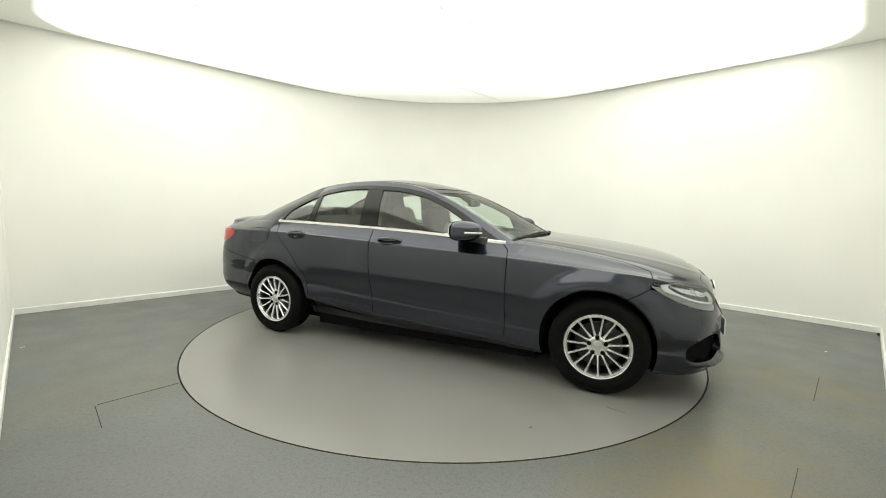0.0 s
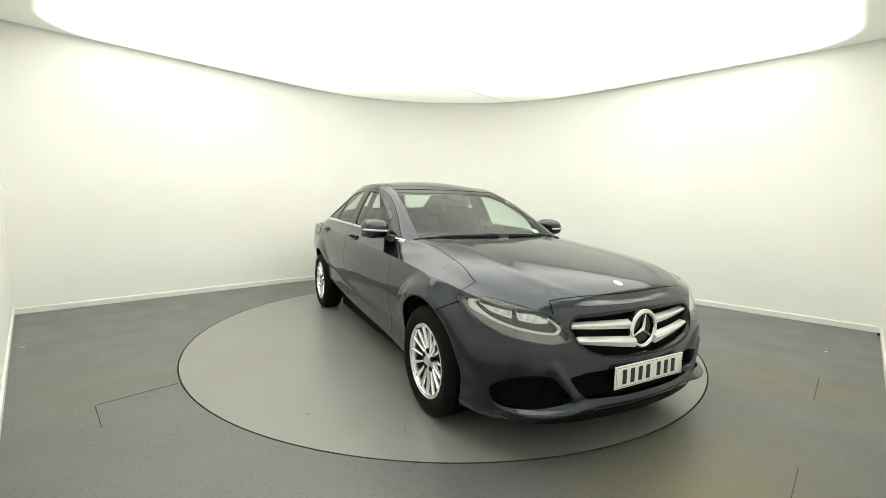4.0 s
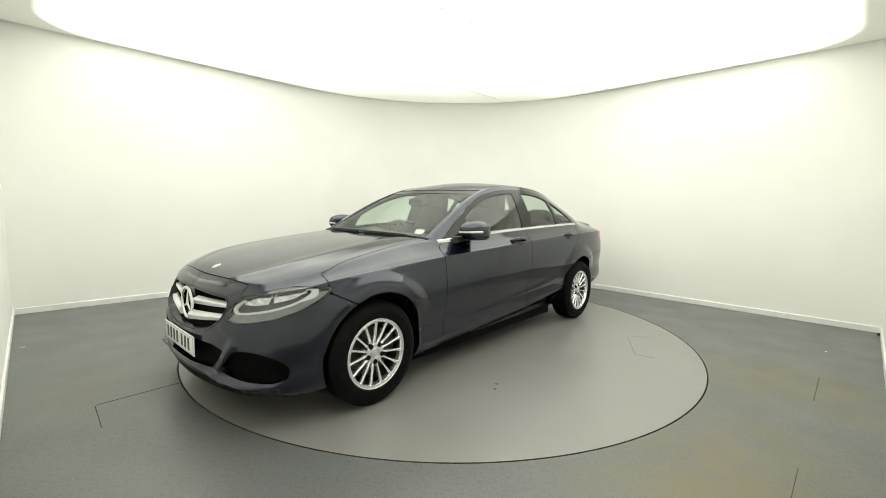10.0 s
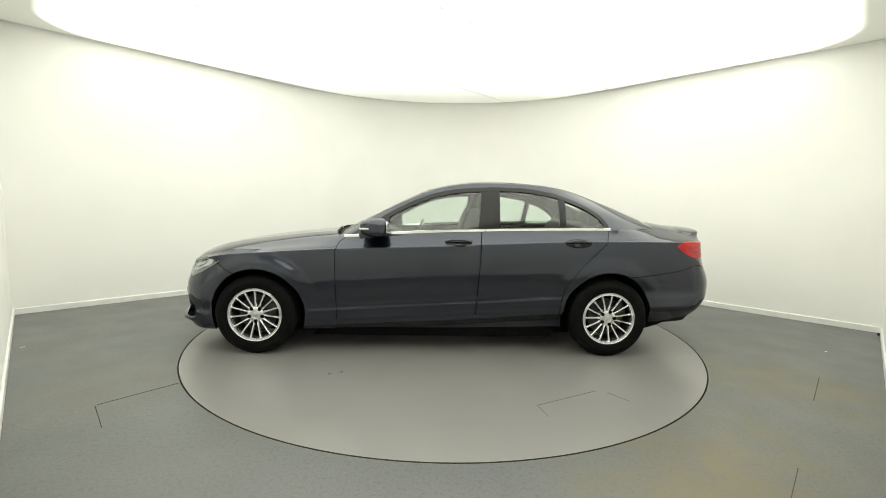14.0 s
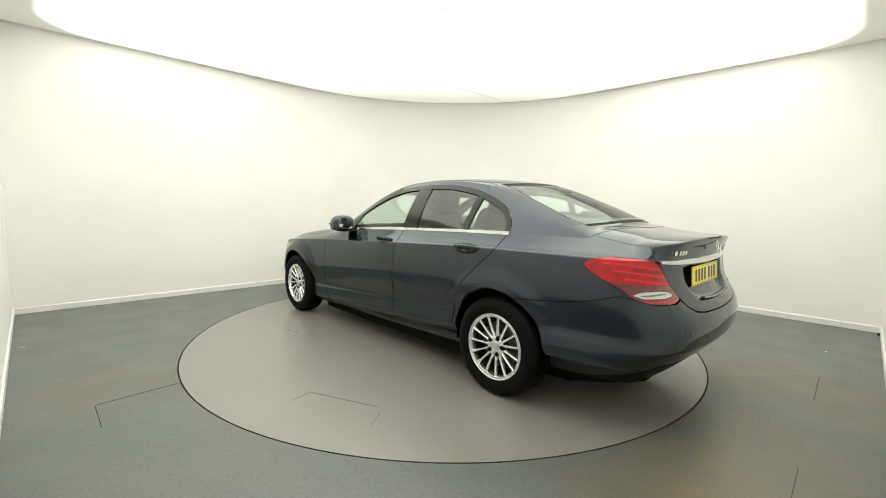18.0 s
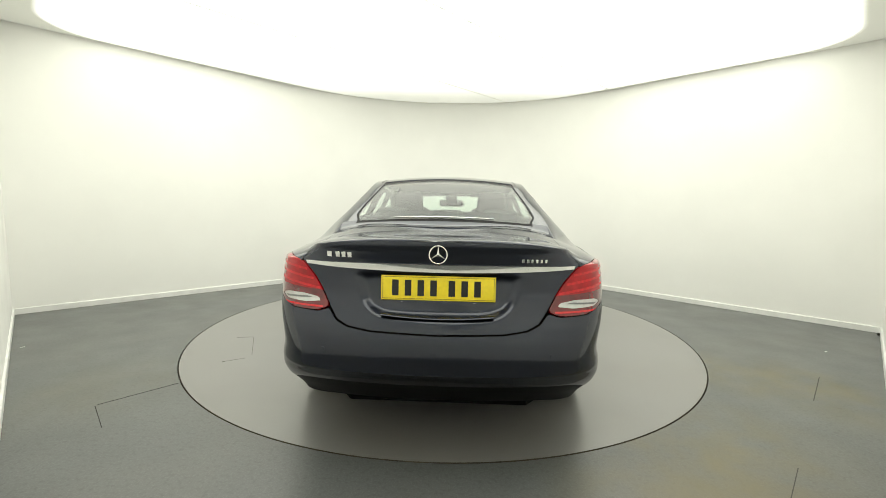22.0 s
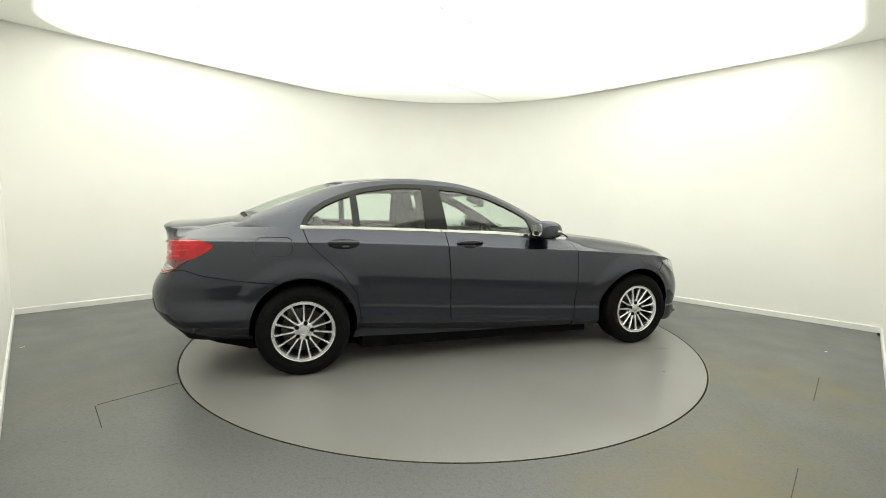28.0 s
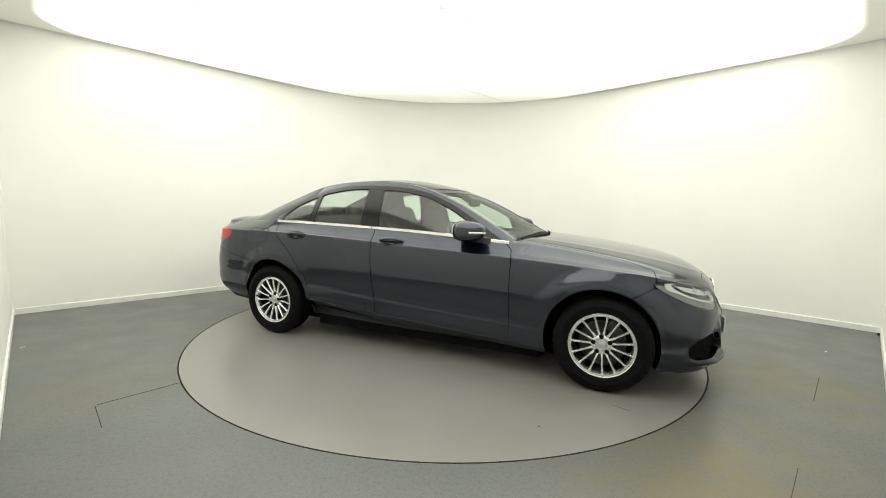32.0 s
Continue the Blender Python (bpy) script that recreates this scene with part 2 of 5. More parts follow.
_dense = np.linspace(0, S_END, 2000)
_dx = plan(_dense)[:, 0]


def s_at(x):
    """The length along the outline at which it passes x."""
    return np.interp(-np.asarray(x, float), -_dx, _dense)


shoulder = mono([-2.5, -1.9, -1.3, -.55, .08, .785, 1.21, 1.64, 2.0, 2.2], [.936, .941, .937, .911, .881, .849, .823, .790, .728, .695])
swage = mono([-2.5, -1.1, -.32, .92, 1.4, 2.2], [.52, .498, .449, .375, .350, .33])
front_in = mono([.15, .185, .25, .33, .46, .52, .535, .58, .66, .72, .76], [.075, .035, .012, .004, .008, .0115, .0145, .030, .061, .096, .138])
rear_in = mono([.22, .28, .34, .40, .44, .465, .49, .545, .60, .66, .73, .82, .90, .99, 1.03, 1.06], [.25, .185, .125, .068, .036, .0170, .0125, .006, .012, .034, .078, .118, .126, .104, .088, .095])
side_in = mono([-1.6, -1.0, -.82, -.62, -.42, -.14, -.02, .05, .3, .55, .78, 1.0, 1.25, 1.45, 1.56, 1.61, 1.67, 1.9, 2.2, 2.8], [.20, .130, .092, .060, .0500, .0500, .0520, .0515, .0360, .0235, .0185, .0200, .0255, .0335, .0390, .0430, .0505, .0690, .0920, .128])


STRUT = [(.565, .455), (.50, .365), (.465, .305)]
LIP = [(0, .262), (.25, .262), (.42, .260), (.50, .249), (.62, .239), (.80, .243), (.96, .272)]


def away(a, b, line):
    """Distance from the points (a, b) to an open line."""
    best = np.full(np.shape(a + b), 1e9)
    for (x0, y0), (x1, y1) in zip(line, line[1:]):
        ex, ey = x1 - x0, y1 - y0
        t = np.clip(((a - x0) * ex + (b - y0) * ey) / (ex * ex + ey * ey), 0, 1)
        best = np.minimum(best, np.hypot(a - x0 - t * ex, b - y0 - t * ey))
    return best


def inset(s, x, z, nx):
    sh, sw, top = shoulder(x), swage(x), top_edge(s)
    k = np.where(z < sw, (z - sw) / .22, np.where(z < sh, 1.6 * (z - sw) / (sh - sw), 1.6 + 1.2 * (z - sh) / np.maximum(top - sh, .02)))
    side = side_in(k)
    for ax, az, ar, amp in ((1.402, .322, .366, .042), (-1.412, .332, .360, .022)):
        r = np.hypot(x - ax, z - az)
        up = ease(.44, .70, z)
        side = side - amp * up * (1 - ease(ar + .030, ar + .150, r)) - .003 * np.exp(-((r - ar - .008) / .012)**2)
    # the bumper corners stay full in front of and behind the wheels
    side = side - (1 - ease(.40, .62, z)) * (.032 * ease(1.45, 1.75, x) + .026 * ease(-1.50, -1.80, x))
    f, b = np.clip(nx, 0, 1)**2, np.clip(-nx, 0, 1)**2
    zf = z * (.745 / np.maximum(top, .3)) ** f
    d = side * (1 - f - b) + front_in(zf) * f + rear_in(z) * b
    fore, aft = ease(.55, 1.0, x) * (1 - f) * (1 - .85 * ease(1.0, 1.78, x)), ease(-1.45, -1.95, x) * (1 - b)
    d = d + fore * .095 * np.clip((z - sh) / np.maximum(top - sh, .03), 0, 1)**1.6
    fore_part = s < 1.2
    d = d - fore_part * .013 * np.exp(-(away(s, z, STRUT) / .030)**2)
    d = d - fore_part * .046 * (1 - ease(.64, .90, s)) * (.35 + .65 * ease(.30, .52, s)) * np.exp(-(away(s, z, LIP) / .023)**2)
    return d + aft * .115 * np.clip((z - sh) / np.maximum(top - sh, .03), 0, 1)**1.4


def skin(s, z):
    """A point of the lower skin: s metres round the outline from the nose, z metres up (left half, y > 0)."""
    s, z = np.asarray(s, float), np.asarray(z, float)
    c, e = plan(s), 1e-3
    t = plan(s + e) - plan(s - e)
    t = t / np.linalg.norm(t, axis=-1, keepdims=True)
    nx, ny = t[..., 1], -t[..., 0]
    d = inset(s, c[..., 0], z, nx)
    y = np.where((s < 1e-6) | (s > S_END - 1e-6), 0, np.maximum(c[..., 1] - ny * d, 0))
    return np.stack([c[..., 0] - nx * d, y, z], -1)


def top_line(s):
    return skin(s, top_edge(s))


nose_mid = mono([.70, 1.0, 1.42, 1.75, 1.95, 2.04, 2.075], [.985, .965, .920, .870, .818, .771, .730])
tail_mid = mono([-2.42, -2.38, -2.2, -1.95, -1.5], [1.040, 1.052, 1.064, 1.096, 1.170])
_front_s = np.linspace(0, float(s_at(.70)), 400)
_fl = top_line(_front_s)
_rear_s = np.linspace(float(s_at(-1.45)), S_END, 400)
_rl = top_line(_rear_s)


def bonnet_top(x, u):
    """The sheet over the front wings and bonnet: u runs from the edge (0) to the middle (1)."""
    ye, ze = np.maximum(np.interp(-x, -_fl[:, 0], _fl[:, 1]), 2e-3), np.interp(-x, -_fl[:, 0], _fl[:, 2])
    zc = nose_mid(x)
    r = np.abs(1 - u)
    d = ye * u
    z = ze + (zc - ze) * (1 - r**2.3) + np.minimum(.026, .8 * np.abs(zc - ze)) * (1 - .8 * ease(1.75, 2.04, x)) * (1 - np.exp(-d / .045)) * r**2 + .006 * ease(.0, .1, zc - ze) * (np.exp(-((r - .70) / .08)**2))
    return np.stack([x + 0 * u, ye * (1 - u), z], -1)


def boot_top(x, u):
    ye, ze = np.maximum(np.interp(-x, -_rl[:, 0], _rl[:, 1]), 2e-3), np.interp(-x, -_rl[:, 0], _rl[:, 2])
    r = np.abs(1 - u)
    return np.stack([x + 0 * u, ye * (1 - u), ze + (tail_mid(x) - ze) * (1 - r**4.2)], -1)


# rail over the doors, from the foot of the windscreen to the foot of the rear window, and the line down the middle of the roof
Q = [0, .33, .66, 1, 1.3, 1.6, 2, 2.33, 2.66, 3]
rail = cubic(Q, [(.80, .680, .945), (.54, .640, 1.094), (.26, .598, 1.238), (-.04, .566, 1.350), (-.30, .572, 1.393), (-.62, .574, 1.401),
                 (-1.06, .552, 1.361), (-1.31, .562, 1.280), (-1.58, .584, 1.175), (-1.90, .606, 1.039)])
ridge = cubic(Q, [(.87, 0, .975), (.60, 0, 1.106), (.33, 0, 1.244), (.07, 0, 1.357), (-.17, 0, 1.415), (-.50, 0, 1.448),
                  (-1.15, 0, 1.398), (-1.43, 0, 1.322), (-1.71, 0, 1.214), (-2.01, 0, 1.068)])


def crown(q, u):
    """Windscreen (q 0 to 1), roof (1 to 2) and rear window (2 to 3): u runs from the rail (0) to the middle (1)."""
    a, b = rail(q), ridge(q)
    k = (1 - (1 - u)**2.0)[..., None]
    p = a + (b - a) * k
    p[..., 1] = a[..., 1] * (1 - u)
    return p


def cabin_side(q, v):
    """The side of the cabin from the waist (v 0) to the rail (v 1)."""
    r = rail(q)
    b = top_line(s_at(r[..., 0]))
    p = b + (r - b) * v[..., None]
    p[..., 1] += .055 * (r[..., 2] - b[..., 2]) * 4 * v * (1 - v)
    return p


def sheet(f, us, vs):
    """A grid of points, their normals and parameters on f(u, v)."""
    u, v = np.meshgrid(us, vs, indexing="ij")
    eu, ev = 1e-4 * (us[-1] - us[0]), 1e-4 * (vs[-1] - vs[0])
    p = f(u, v)
    du = f(np.clip(u + eu, us[0], us[-1]), v) - f(np.clip(u - eu, us[0], us[-1]), v)
    dv = f(u, np.clip(v + ev, vs[0], vs[-1])) - f(u, np.clip(v - ev, vs[0], vs[-1]))
    n = np.cross(du, dv)
    n /= np.linalg.norm(n, axis=-1, keepdims=True) + 1e-12
    return p, n, u, v


def level(s, w):
    """Heights for rows that follow the lower edge (0), the low crease (.2), the shoulder (.75) and the upper edge (1)."""
    x, lo, hi = plan(s)[..., 0], low_edge(s), top_edge(s)
    sh = np.minimum(shoulder(x), hi - .03)
    sw = np.minimum(np.maximum(swage(x), lo + .04), sh - .1)
    return np.where(w < .2, lo + (sw - lo) * w / .2, np.where(w < .75, sw + (sh - sw) * (w - .2) / .55, sh + (hi - sh) * (w - .75) / .25))


def lower_sheet():
    us = np.linspace(0, S_END, 520)
    return sheet(lambda s, w: skin(s, level(s, w)), us, np.linspace(0, 1, 81))


def poly_sd(a, b, poly):
    """Signed distance from the points (a, b) to a polygon's outline, negative inside."""
    pts = np.asarray(poly, float)
    best, inside = np.full(a.shape, 1e9), np.zeros(a.shape, bool)
    for (x0, y0), (x1, y1) in zip(pts, np.roll(pts, -1, axis=0)):
        ex, ey = x1 - x0, y1 - y0
        t = np.clip(((a - x0) * ex + (b - y0) * ey) / (ex * ex + ey * ey + 1e-12), 0, 1)
        best = np.minimum(best, np.hypot(a - x0 - t * ex, b - y0 - t * ey))
        inside ^= ((y0 > b) != (y1 > b)) & (a < (x1 - x0) * (b - y0) / (y1 - y0 + 1e-12) + x0)
    return np.where(inside, -best, best)
# ---------------------------------------------------------------- end of the skin's geometry



# ---------------------------------------------------------------- mesh tools


def mesh_ob(name, verts, faces, material, parent=None, label="", smooth=True, normals=None, at=None):
    me = bpy.data.meshes.new(name)
    me.from_pydata([tuple(map(float, v)) for v in verts], [], [tuple(map(int, f)) for f in faces])
    me.materials.append(material)
    me.validate()
    me.polygons.foreach_set("use_smooth", [smooth] * len(me.polygons))
    if normals is not None and len(normals) == len(me.vertices):
        me.normals_split_custom_set_from_vertices([tuple(map(float, n)) for n in normals])
    ob = new(name, me)
    if parent is not None:
        ob.parent = parent
    if at is not None:
        ob.matrix_basis = at
    if label:
        tagged(ob, label)
    return ob


def part(name, bm, material, parent=None, label="", smooth=True, at=None):
    me = bpy.data.meshes.new(name)
    bmesh.ops.recalc_face_normals(bm, faces=bm.faces)
    bm.to_mesh(me)
    bm.free()
    me.materials.append(material)
    me.polygons.foreach_set("use_smooth", [smooth] * len(me.polygons))
    if smooth:
        me.set_sharp_from_angle(angle=radians(38))
    ob = new(name, me)
    if parent is not None:
        ob.parent = parent
    if at is not None:
        ob.matrix_basis = at
    if label:
        tagged(ob, label)
    return ob


def box(sx, sy, sz, bevel=0.0, m=None, segs=2, bm=None):
    bm = bm or bmesh.new()
    made = bmesh.ops.create_cube(bm, size=1, matrix=(m or Matrix()) @ Matrix.Diagonal((sx, sy, sz, 1)))["verts"]
    if bevel:
        edges = list({e for v in made for e in v.link_edges})
        bmesh.ops.bevel(bm, geom=edges, offset=bevel, segments=segs, profile=.5, affect="EDGES")
    return bm


def lathe(profile, n=48, bm=None, m=None):
    """Turns (radius, height along y) round the y axis."""
    bm = bm or bmesh.new()
    m = m or Matrix()
    rings = []
    for r, y in profile:
        rings.append([bm.verts.new(m @ Vector((r * math.cos(a), y, r * math.sin(a)))) for a in (2 * math.pi * i / n for i in range(n))])
    for a, b in zip(rings, rings[1:]):
        for i in range(n):
            bm.faces.new((a[i], a[(i + 1) % n], b[(i + 1) % n], b[i]))
    return bm


def tube(points, radius, n=10, closed=False, flat=None, bm=None):
    """A rod along points; flat: (width, height) of an oval section instead of a round one."""
    bm = bm or bmesh.new()
    pts = [Vector(p) for p in points]
    rings, k = [], len(pts)
    for i, p in enumerate(pts):
        a, b = pts[i - 1] if (i or closed) else p, pts[(i + 1) % k] if (i < k - 1 or closed) else p
        t = (b - a).normalized()
        side = t.cross(Vector((0, 0, 1)))
        side = side.normalized() if side.length > 1e-4 else Vector((0, 1, 0))
        up = side.cross(t)
        w, h = flat or (radius, radius)
        rings.append([bm.verts.new(p + side * w * math.cos(c) + up * h * math.sin(c)) for c in (2 * math.pi * j / n for j in range(n))])
    for i in range(k if closed else k - 1):
        a, b = rings[i], rings[(i + 1) % k]
        for j in range(n):
            bm.faces.new((a[j], a[(j + 1) % n], b[(j + 1) % n], b[j]))
    if not closed:
        bm.faces.new(rings[0])
        bm.faces.new(rings[-1])
    return bm


def prism(outline, depth, m=None, bevel=0.0, bm=None, segs=2):
    """A flat outline (x, y) raised by depth along z."""
    bm = bm or bmesh.new()
    vs = [bm.verts.new((x, y, 0)) for x, y in outline]
    f = bm.faces.new(vs)
    top = bmesh.ops.extrude_face_region(bm, geom=[f])["geom"]
    up = [g for g in top if isinstance(g, bmesh.types.BMVert)]
    bmesh.ops.translate(bm, verts=up, vec=(0, 0, depth))
    if bevel:
        rim = [e for e in bm.edges if all(v in up for v in e.verts)]
        bmesh.ops.bevel(bm, geom=rim, offset=bevel, segments=segs, profile=.5, affect="EDGES")
    if m is not None:
        bmesh.ops.transform(bm, matrix=m, verts=vs + [v for v in bm.verts if v not in vs])
    return bm


class Cloth:
    """A piece of a sheet: points, normals, the sheet's two parameters, and faces; can be cut along level lines."""

    def __init__(self, p, n, a, faces):
        self.p, self.n, self.a, self.faces = p, n, a, faces

    @staticmethod
    def of(grid, outward):
        p, n, u, v = grid
        k, l = u.shape
        flat = np.abs(p[..., 1]) < 1e-4
        n[flat, 1] = 0
        n = n / (np.linalg.norm(n, axis=-1, keepdims=True) + 1e-9)
        i = np.arange(k * l).reshape(k, l)
        f = np.stack([i[:-1, :-1], i[1:, :-1], i[1:, 1:], i[:-1, 1:]], -1).reshape(-1, 4)
        if (n * outward(p)).sum() < 0:
            n, f = -n, f[:, ::-1]
        return Cloth(p.reshape(-1, 3), n.reshape(-1, 3), np.stack([u, v], -1).reshape(-1, 2), [tuple(q) for q in f.tolist()])

    def cut(self, f):
        """Keeps the side on which f(x, y, z, u, v) is negative."""
        d = f(self.p[:, 0], self.p[:, 1], self.p[:, 2], self.a[:, 0], self.a[:, 1])
        d = np.where(np.abs(d) < 1e-7, -1e-7, d)
        rows = np.hstack([self.p, self.n, self.a])
        more, seen, faces = [], {}, []
        neg = d < 0
        for q in self.faces:
            k = sum(bool(neg[i]) for i in q)
            if k == len(q):
                faces.append(q)
            elif k:
                out = []
                for i, j in zip(q, q[1:] + q[:1]):
                    if neg[i]:
                        out.append(i)
                    if neg[i] != neg[j]:
                        key = (min(i, j), max(i, j))
                        if key not in seen:
                            t = d[key[0]] / (d[key[0]] - d[key[1]])
                            more.append(rows[key[0]] * (1 - t) + rows[key[1]] * t)
                            seen[key] = len(rows) + len(more) - 1
                        out.append(seen[key])
                faces.append(tuple(out))
        rows = np.vstack([rows] + ([np.array(more)] if more else []))
        used = np.unique(np.concatenate([np.array(q) for q in faces])) if faces else np.array([], int)
        index = np.full(len(rows), -1)
        index[used] = np.arange(len(used))
        rows = rows[used]
        return Cloth(rows[:, :3], rows[:, 3:6], rows[:, 6:], [tuple(index[list(q)].tolist()) for q in faces])

    def shifted(self, d):
        return Cloth(self.p + self.n * d, self.n, self.a, self.faces)

    def mirrored(self):
        k = np.array((1, -1, 1))
        return Cloth(self.p * k, self.n * k, self.a, [q[::-1] for q in self.faces])

    def whole(self):
        """Both halves as one."""
        mid = np.abs(self.p[:, 1]) < 2e-3
        self.n[mid, 1] = 0
        o, n = self.mirrored(), len(self.p)
        return Cloth(np.vstack([self.p, o.p]), np.vstack([self.n, o.n]), np.vstack([self.a, o.a]), self.faces + [tuple(i + n for i in q) for q in o.faces])

    def make(self, name, material, parent, label="", thick=.010):
        """An object with a turned-in edge of that depth."""
        v, n, f = list(self.p), list(self.n), list(self.faces)
        if thick:
            count = {}
            for q in f:
                for i, j in zip(q, q[1:] + q[:1]):
                    count[(i, j)] = 1
            rim = [e for e in count if (e[1], e[0]) not in count and not (abs(v[e[0]][1]) < 1e-3 and abs(v[e[1]][1]) < 1e-3)]
            low = {}
            for i, j in rim:
                ids = []
                for k in (i, j):
                    if k not in low:
                        low[k] = (len(v), len(v) + 1)
                        v += [self.p[k], self.p[k] - self.n[k] * thick]
                        n += [self.n[k], self.n[k]]
                    ids.append(low[k])
                f.append((ids[1][0], ids[0][0], ids[0][1], ids[1][1]))
                e = self.p[j] - self.p[i]
                side = np.cross(e, self.n[i])
                side = side / (np.linalg.norm(side) + 1e-9)
                for k in (i, j):
                    for w in low[k]:
                        n[w] = side * .8 + self.n[k] * .3
        n = np.array(n)
        n /= np.linalg.norm(n, axis=1, keepdims=True) + 1e-9
        return mesh_ob(name, v, f, material, parent, label, True, n)


# ---------------------------------------------------------------- the room: a square turned by 45 degrees, one corner rounded
H = 2.93
R_FILLET, WALL_A, WALL_B, BACK_A, BACK_B = 3.40, 3.203, 3.203, -3.085, -3.115
DISC_R = 2.257


def from_ab(a, b, z=0.0):
    k = math.sqrt(.5)
    return (k * (a - b), k * (a + b), z)


def room_outline(inset=0.0, arc=28):
    """The room's outline, anticlockwise from the camera's corner, moved inwards."""
    c, r = WALL_A - R_FILLET, R_FILLET - inset
    pts = [(BACK_A + inset, BACK_B + inset), (WALL_A - inset, BACK_B + inset)]
    pts += [(c + r * math.cos(t), WALL_B - R_FILLET + r * math.sin(t)) for t in (math.pi / 2 * i / arc for i in range(arc + 1))]
    return pts + [(BACK_A + inset, WALL_B - inset)]


def wall_run(name, pts, z0, z1, thick, material, bevel=0.0):
    """A wall along points of its inner face, thickened outwards (to the right of its run)."""
    bm = bmesh.new()
    n = len(pts)
    outer = []
    for i, p in enumerate(pts):
        a, b = np.array(pts[max(i - 1, 0)]), np.array(pts[min(i + 1, n - 1)])
        t = (b - a) / np.linalg.norm(b - a)
        outer.append((p[0] + t[1] * thick, p[1] - t[0] * thick))
    rows = []
    for p, o in zip(pts, outer):
        rows.append([bm.verts.new(from_ab(*q, z)) for q, z in ((p, z0), (p, z1 - bevel), ((p[0] + (o[0] - p[0]) * min(1, bevel / abs(thick)), p[1] + (o[1] - p[1]) * min(1, bevel / abs(thick))), z1), (o, z1), (o, z0))])
    for a, b in zip(rows, rows[1:]):
        for j in range(5):
            bm.faces.new((a[j], b[j], b[(j + 1) % 5], a[(j + 1) % 5]))
    bm.faces.new(rows[0]), bm.faces.new(rows[-1])
    return part(name, bm, material)


def build_room():
    o = room_outline()
    k = len(o)
    back_right, back_left = o[0:2], [o[k - 1], o[0]]
    curved = o[1:]
    for name, pts, label in (("wall_far", curved, "smooth white painted wall with a wide rounded corner"),
                             ("wall_near_right", back_right, "plain white painted wall"), ("wall_near_left", back_left, "plain white painted wall")):
        tagged(wall_run(name, pts, 0, H + .1, .15, WALL if name == "wall_far" else NEAR_WALL), label, "wall", kind="structure")
    for name, pts in (("baseboard_far", curved), ("baseboard_near_right", back_right), ("baseboard_near_left", back_left)):
        q = []
        for i, p in enumerate(pts):
            a, b = np.array(pts[max(i - 1, 0)]), np.array(pts[min(i + 1, len(pts) - 1)])
            t = (b - a) / np.linalg.norm(b - a)
            q.append((p[0] - t[1] * .014, p[1] + t[0] * .014))
        if name == "baseboard_far":
            q[0], q[-1] = (q[0][0], q[0][1] + .014), (q[-1][0] + .014, q[-1][1])
        tagged(wall_run(name, q, 0, .062, .0138, SKIRT, .004), "low white painted skirting board", "skirting board", kind="structure")
    # floor with a round opening for the turntable
    n = 160
    ring = [(DISC_R + .007) * np.array((math.cos(2 * math.pi * i / n), math.sin(2 * math.pi * i / n))) for i in range(n)]
    far = []
    shape = [np.array(from_ab(*p)[:2]) for p in room_outline(-.10)]
    for c in ring:
        d, best = c / np.linalg.norm(c), 9.0
        for p, q in zip(shape, shape[1:] + shape[:1]):
            m = np.array([d, p - q]).T
            if abs(np.linalg.det(m)) > 1e-9:
                s, t = np.linalg.solve(m, p)
                if s > 0 and -1e-6 <= t <= 1 + 1e-6:
                    best = min(best, s)
        far.append(d * best)
    v = [(*c, 0) for c in ring] + [(*c, 0) for c in far] + [(*c, -.03) for c in ring]
    f = [(i, n + i, n + (i + 1) % n, (i + 1) % n) for i in range(n)] + [(2 * n + i, i, (i + 1) % n, 2 * n + (i + 1) % n) for i in range(n)]
    tagged(mesh_ob("floor", v, f, FLOOR, smooth=False), "scuffed grey sheet vinyl floor with ochre stains", "floor", kind="structure")
    bm = bmesh.new()
    bmesh.ops.create_circle(bm, cap_ends=True, segments=96, radius=DISC_R + .05, matrix=Matrix.Translation((0, 0, -.031)))
    tagged(part("turntable_pit", bm, PIT, smooth=False), "dark pit under the turntable", "pit", kind="structure")
    bm = bmesh.new()
    bm.faces.new([bm.verts.new(from_ab(*p, H + .002)) for p in room_outline(-.10)])
    tagged(part("ceiling", bm, CEIL, smooth=False), "white painted ceiling with straight board joints", "ceiling", kind="structure")
    # backlit panels, set side by side along the left-hand wall's direction
    cuts = (-3.08, -1.70, -.14, 1.41, 3.17)
    c, rr = WALL_A - R_FILLET, R_FILLET - .03
    for lo, hi in zip(cuts, cuts[1:]):
        bs = np.linspace(lo + .003, hi - .003, 22)
        far = [(min(3.17, c + math.sqrt(max(rr * rr - max(b - c, 0)**2, .04))), b) for b in bs]
        outline = [(-3.05, b) for b in bs] + far[::-1]
        lamp = tagged(new("ceiling_light"), "broad glowing white ceiling light panel", "ceiling light", "ceiling light panels")
        bm = bmesh.new()
        vs = [[bm.verts.new(from_ab(*p, z)) for p in outline] for z in (H - .006, H)]
        bm.faces.new(vs[0])
        for i in range(len(outline)):
            j = (i + 1) % len(outline)
            bm.faces.new((vs[0][i], vs[0][j], vs[1][j], vs[1][i]))
        part("diffuser", bm, DIFFUSER, lamp, smooth=False)
        for b in (lo + .006, hi - .006):
            ends = [from_ab(-3.05, b, H - .007), from_ab(min(3.17, c + math.sqrt(max(rr * rr - max(b - c, 0)**2, .04))), b, H - .007)]
            part("edge_strip", tube(ends, .004, 6, flat=(.004, .0025)), CEIL, lamp, "thin pale panel edging")


